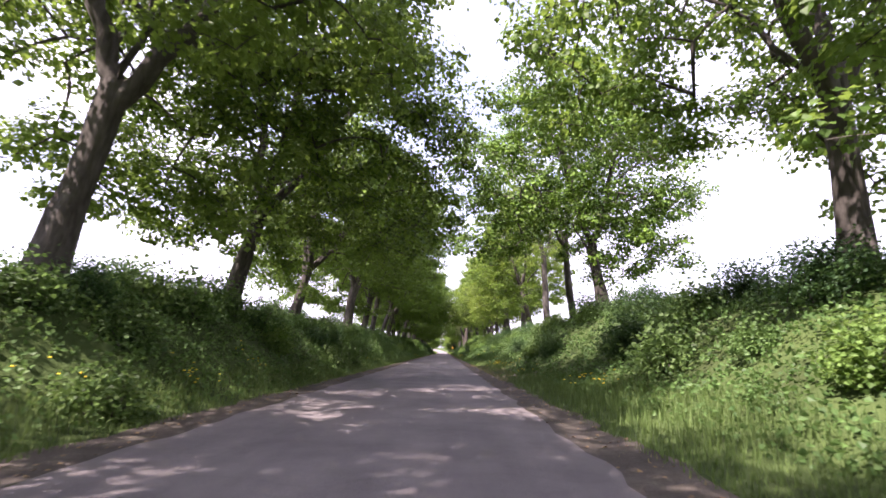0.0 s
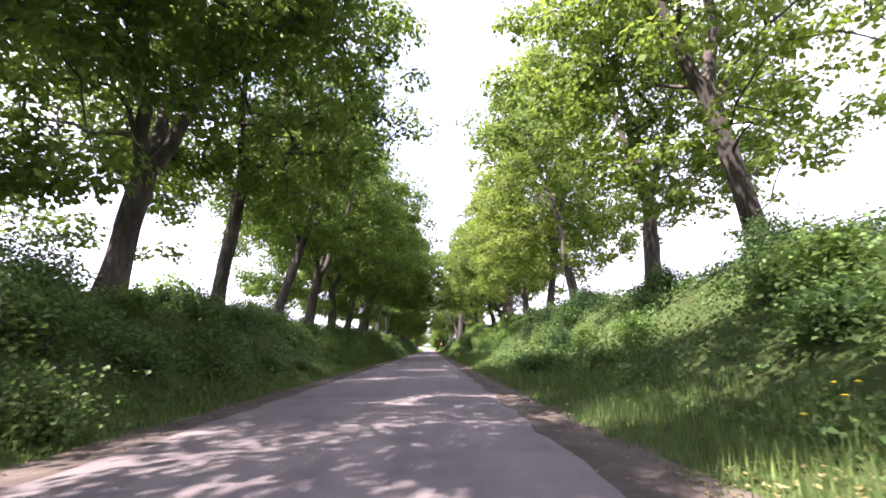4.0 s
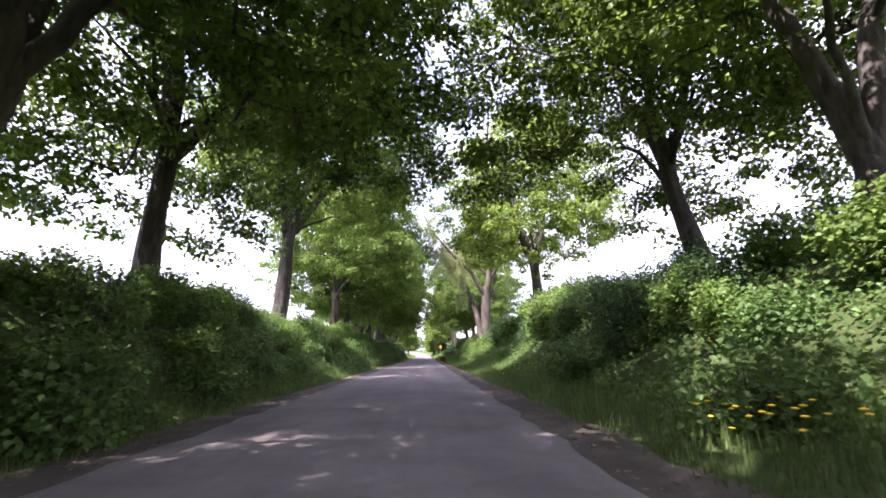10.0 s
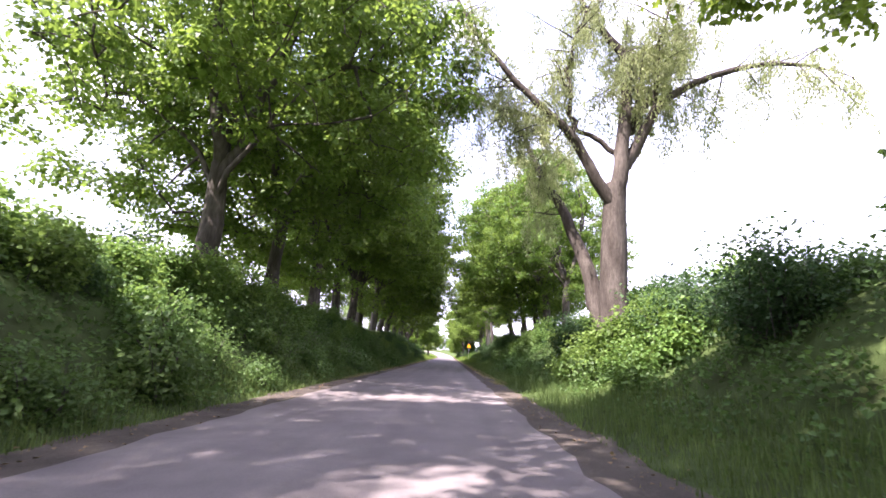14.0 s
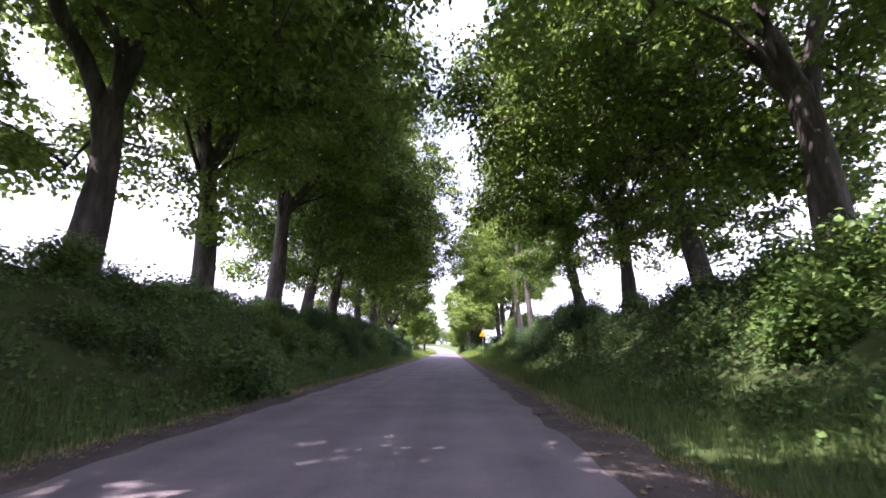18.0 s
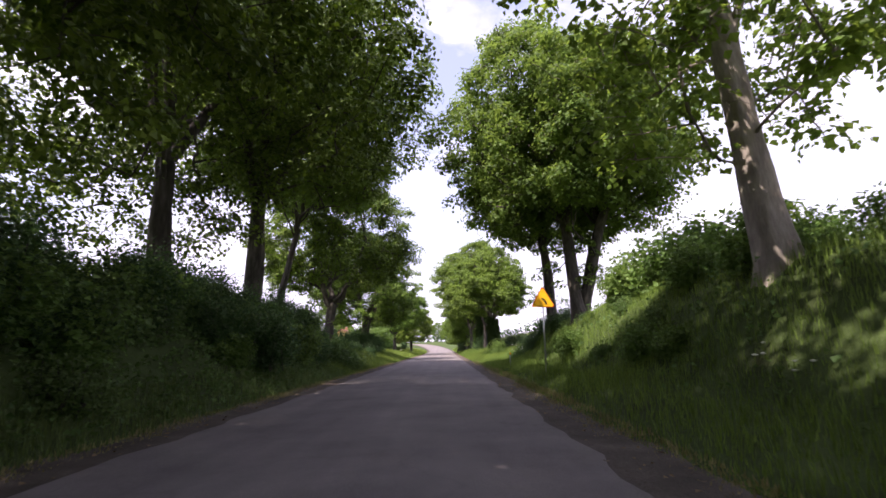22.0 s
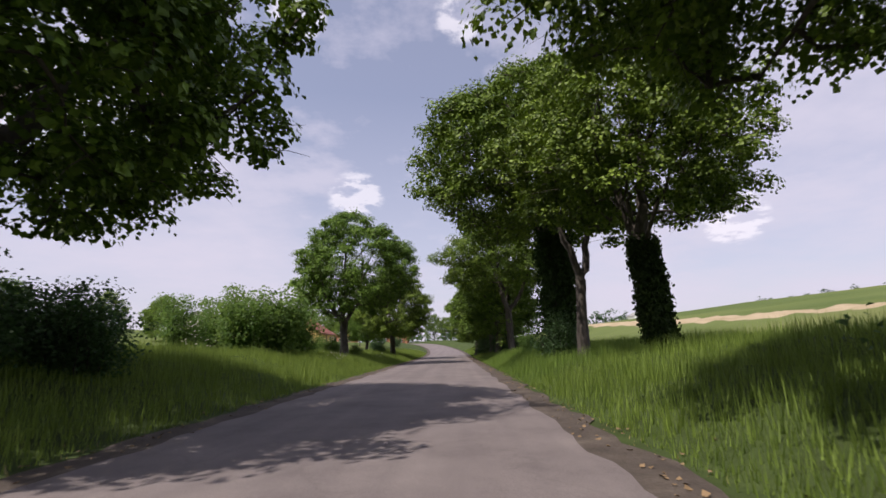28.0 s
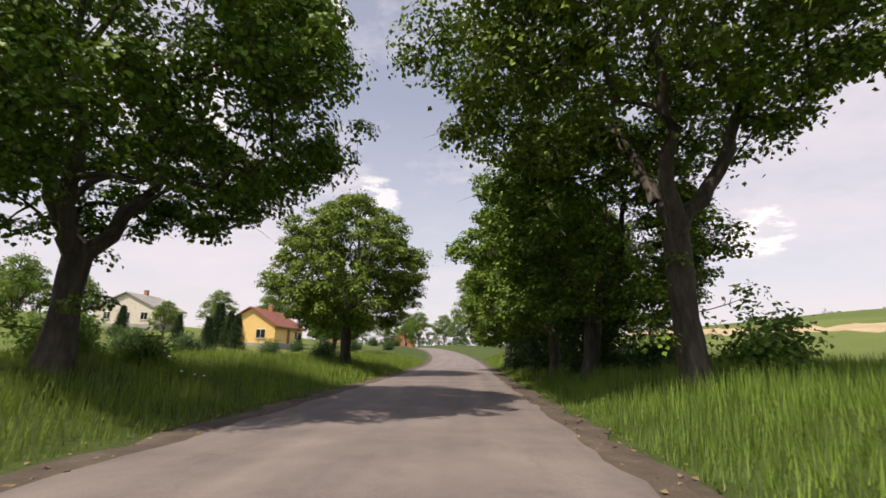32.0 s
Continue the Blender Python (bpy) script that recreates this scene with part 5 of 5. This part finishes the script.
def house(x0, x1, y0, y1, eave, ridge, wall, roof, label, chimney=True, turn=0.0, front=(), side=(), door=None):
    cx, cy = (x0 + x1) / 2, (y0 + y1) / 2
    hw, hl = (x1 - x0) / 2, (y1 - y0) / 2
    top = new("house")
    tagged(top, label, "house")
    body = prism_bm([(-hw, -0.8), (hw, -0.8), (hw, eave), (0, ridge - 0.12), (-hw, eave)], -hl, hl)
    part("wall", body, wall, top)
    part("plinth", box_bm(-hw - 0.03, hw + 0.03, -hl - 0.03, hl + 0.03, -0.8, 0.3), M_GREYROOF, top)
    slope = (ridge - eave) / hw
    for c in (-1, 1):
        o = 0.45
        outl = [(0, ridge), (c * (hw + o), eave - o * slope), (c * (hw + o), eave - o * slope + 0.14), (0, ridge + 0.16)]
        rf = part("roof", prism_bm(outl, -hl - 0.4, hl + 0.4), roof, top)
        n = 9
        for k in range(n):           # courses of the roof covering
            t0 = (k + 0.02) / n
            xa = c * (hw + o) * (1 - t0)
            za = (eave - o * slope) + (ridge - (eave - o * slope)) * t0 + 0.15
            xb = c * (hw + o) * (1 - t0 - 0.9 / n)
            zb = za + (ridge - (eave - o * slope)) * 0.9 / n
            part("tile_course", prism_bm([(xa, za), (xa, za + 0.05), (xb, zb + 0.02), (xb, zb)], -hl - 0.4, hl + 0.4), roof, rf)
        part("gutter", box_bm(c * (hw + o) - 0.06, c * (hw + o) + 0.06, -hl - 0.4, hl + 0.4, eave - o * slope - 0.1, eave - o * slope - 0.004, 0.02), M_WOOD, top)
    if chimney:
        ch = part("chimney", box_bm(-0.3, 0.3, hl * 0.2 - 0.3, hl * 0.2 + 0.3, ridge - 0.6, ridge + 0.9, 0.02), M_BRICK, top, "brick chimney")
        part("chimney_cap", box_bm(-0.38, 0.38, hl * 0.2 - 0.38, hl * 0.2 + 0.38, ridge + 0.904, ridge + 1.0, 0.02), M_GREYROOF, ch)
    for u, z0, wd, hg in front:
        window(top, "y", u, z0, wd, hg, (0, -hl, 0))
    for u, z0, wd, hg in side:
        window(top, "x", u, z0, wd, hg, (hw, 0, 0))
    if door:
        dr = part("door", box_bm(hw - 0.02, hw + 0.06, door - 0.5, door + 0.5, 0.31, 2.3, 0.01), M_WOOD, top, "brown wooden house door")
        part("handle", box_bm(hw + 0.062, hw + 0.11, door + 0.32, door + 0.42, 1.25, 1.29, 0.008), M_STEEL, dr)
    top.matrix_basis = pose(cx, cy, gz(cx, cy), 0, 0, turn)
    return top

house(-34, -26.6, 335, 346, 2.75, 5.1, M_YWALL, M_ROOF, "yellow rendered bungalow with a red-brown pitched roof",
      front=[(-1.7, 0.9, 1.3, 1.3), (1.7, 0.9, 1.3, 1.3)], side=[(2.6, 1.0, 1.1, 1.2), (4.2, 1.0, 0.9, 1.2)], door=-0.5)
house(-64, -53, 348, 356, 3.0, 5.6, M_WWALL, M_GREYROOF, "white-walled farm building with a grey sheet roof", front=[(-3, 1, 1.2, 1.3), (0.5, 1, 1.2, 1.3), (3.6, 1, 1.2, 1.3)], side=[(0, 1, 1, 1.2)])
house(-47, -40, 362, 372, 2.6, 4.4, M_WWALL, M_GREYROOF, "low outbuilding with a grey sheet roof", False)
house(-30, -21, 452, 462, 3, 6, M_BRICK, M_ROOF, "brick farmhouse with a red roof beyond the bend", front=[(-2, 1, 1.2, 1.3), (2, 1, 1.2, 1.3)])
house(-50, -42, 440, 449, 3, 5.6, M_BRICK, M_ROOF, "brick farmhouse with a red roof beyond the bend", front=[(-2, 1, 1.2, 1.3), (2, 1, 1.2, 1.3)])
house(120, 128, 560, 572, 3, 5.6, M_WHITE, M_GREYROOF, "distant white farmhouse across the fields", False)

# garden trees and firs round the houses, then the far woods
def fir(seed, h):
    rng = np.random.default_rng(seed)
    top = new("fir_tree")
    tagged(top, "dark green garden fir of conical shape", "tree")
    w = Wood()
    w.add(np.array([(0, 0, -0.3), (0, 0, h * 0.5), (0, 0, h)]), np.array([0.12, 0.07, 0.01]), 7)
    cen = []
    for k in range(150):
        z = h * (0.06 + 0.92 * (k / 150) ** 0.9)
        r = (h - z) * 0.3 + 0.08
        a = k * 2.4
        tipp = np.array([np.cos(a) * r, np.sin(a) * r, z - 0.22 * r])
        w.add(np.array([(0, 0, z), tipp * [0.5, 0.5, 1] + [0, 0, 0.05], tipp]), np.array([0.02, 0.014, 0.005]), 3)
        for q in np.linspace(0.25, 1, 5):
            cen.append(np.array([0, 0, z]) * (1 - q) + tipp * q)
    child("trunk", w.mesh("trunk", M_BARK), top)
    v, f = leaves(rng, cen, (0.14, 0.14, 0.07), 9, 0.17, 0.3, 0.5, 0.22)
    child("foliage", raw_mesh("foliage", v, f, M_FIR), top)
    return top
FIR = Kind(fir(101, 4.2))
for x, y, s in [(-30.4, 327, 1.25), (-28.4, 326, 1.05), (-33.5, 324, 0.8), (-42, 326, 0.9), (-24.2, 338, 0.55)]:
    FIR.put(x, y, rb.uniform(0, 360), 0, 0, s)
for x, y, s in [(-19.6, 297, 0.8), (-21.4, 306, 0.9), (-16.6, 310, 0.7)]:
    ELDER[rb.randrange(2)].put(x, y, rb.uniform(0, 360), 0, 0, s)
for x, y, s in [(-21.5, 309, 0.75), (-26.5, 324, 1.0)]:
    FIR.put(x, y, rb.uniform(0, 360), 0, 0, s)
GARDEN = Kind(tree(57, 6.5, 1.4, 2.6, 0.14, 3, 110, 60, 0.16, low=0.6, tuft=0.6, inner=250, label="small round garden tree near the farm houses"))
for x, y, s in [(-38.5, 329, 0.7), (-46, 316, 1.15), (-50, 320, 1.0), (-44, 352, 1.2), (-70, 352, 1.3), (-36, 356, 1.4), (-24, 362, 1.1), (-30, 372, 1.2), (-21, 392, 1.0), (-16.5, 398, 0.9), (-66, 330, 1.3), (-74, 318, 1.4), (-80, 300, 1.3)]:
    GARDEN.put(x, y, rb.uniform(0, 360), 0, 0, s)
for x, y, s in [(-48, 420, 1.6), (-36, 432, 1.8), (-18, 446, 1.9), (-26, 474, 2.1), (-10, 470, 2.0), (-58, 470, 2.2), (-72, 440, 2.0), (-4, 452, 1.6), (6, 430, 1.4)]:
    GARDEN.put(x, y, rb.uniform(0, 360), 0, 0, s)
for x, y, s in [(-15.5, 334, 0.7), (-22, 331, 0.6), (-13.5, 352, 0.8), (-18.5, 350, 0.7), (-21.0, 376, 1.0), (-17, 383, 0.8), (-38, 320, 0.6), (-34, 318, 0.6)]:
    ELDER[rb.randrange(2)].put(x, y, rb.uniform(0, 360), 0, 0, s)

def far_wood(name, points, h0, h1, label, seed):
    """A distant belt of trees: crowns of leaf tufts on short stems, one object."""
    rng = np.random.default_rng(seed)
    V, F, k = [], [], 0
    for x, y in points:
        h = rng.uniform(h0, h1)
        z = gz(x, y)
        c = rng.normal(0, 1, (14, 3)) * np.array([h * 0.3, h * 0.3, h * 0.2]) + np.array([x, y, z + h * 0.55])
        v, f = tufts(rng, c, h * 0.2, 14, h * 0.12, 0.8)
        V.append(v); F.append(f + k); k += len(v)
    return plant_stuff(name, label, np.concatenate(V), np.concatenate(F), M_LEAF_DARK, "woodland")
rw = np.random.default_rng(7)
far_wood("far_woods", [(rw.uniform(160, 185), 290 + k * 4.2 + rw.uniform(-8, 8)) for k in range(150)], 1.6, 4.0, "distant belt of trees along the edge of the fields", 8)
far_wood("far_woods", [(-330 - k * 5 + rw.uniform(-10, 10), 760 - k * 9 + rw.uniform(-10, 10)) for k in range(70)], 7, 13, "distant belt of trees on the hill", 9)
far_wood("far_woods", [(-120 + k * 8 + rw.uniform(-4, 4), 640 + rw.uniform(0, 60)) for k in range(56)], 8, 15, "distant village trees beyond the bend", 10)

# ---------------------------------------------------------------- flowers and litter
def flower_heads(n, y0, y1, side, u0, u1, seed, material, name, label, size, hgt):
    r = np.random.default_rng(seed)
    V, F, k = [], [], 0
    spots = r.uniform(0, 1, (max(2, n // 9), 2))
    for j in range(n):
        s = spots[r.integers(len(spots))]
        y = y0 + s[0] * (y1 - y0) + r.normal(0, 0.45)
        u = u0 + s[1] * (u1 - u0) + r.normal(0, 0.3)
        x = ROAD_L - u if side < 0 else ROAD_R + u
        z = gz(x, y) + hgt * r.uniform(0.7, 1.2)
        m = 9
        V += [(x, y, z + 0.3 * size)]
        for a in range(m):
            t = a * 2 * math.pi / m
            rr = size * (1.0 if a % 2 == 0 else 0.75)
            V.append((x + rr * math.cos(t), y + rr * math.sin(t), z))
        V.append((x, y, z - 0.5 * size))
        for a in range(m):
            b = (a + 1) % m
            F.append((k, k + 1 + a, k + 1 + b)); F.append((k + m + 1, k + 1 + b, k + 1 + a))
        k += m + 2
    return plant_stuff(name, label, V, F, material, "flowers")
flower_heads(170, 3, 130, 1, 1.4, 4.2, 111, M_FLOWER, "yellow_flowers", "scattered yellow wildflowers on the verge", 0.045, 0.5)
flower_heads(60, 3, 110, -1, 1.2, 2.4, 112, M_FLOWER, "yellow_flowers", "scattered yellow wildflowers on the verge", 0.04, 0.4)
flower_heads(90, 195, 290, 1, 1.6, 7, 113, M_UMBEL, "white_umbels", "scattered pale flower heads in the grass", 0.04, 0.7)
flower_heads(60, 210, 290, -1, 1.6, 7, 114, M_UMBEL, "white_umbels", "scattered pale flower heads in the grass", 0.04, 0.7)

r = np.random.default_rng(120)
m = 4200
y = r.uniform(-2, 300, m)
side = r.uniform(0, 1, m) < 0.5
u = np.abs(r.normal(0.45, 0.35, m))
x = np.where(side, ROAD_L - u, ROAD_R + u)
v, f = leaves(r, np.stack([x, y, ground(x, y) + 0.035], 1), (0.01, 0.01, 0.004), 1, 0.07, 0.0, 3.0)
plant_stuff("leaf_litter", "dead leaves and chaff lying along the shoulders", v, f, M_LITTER, "litter")
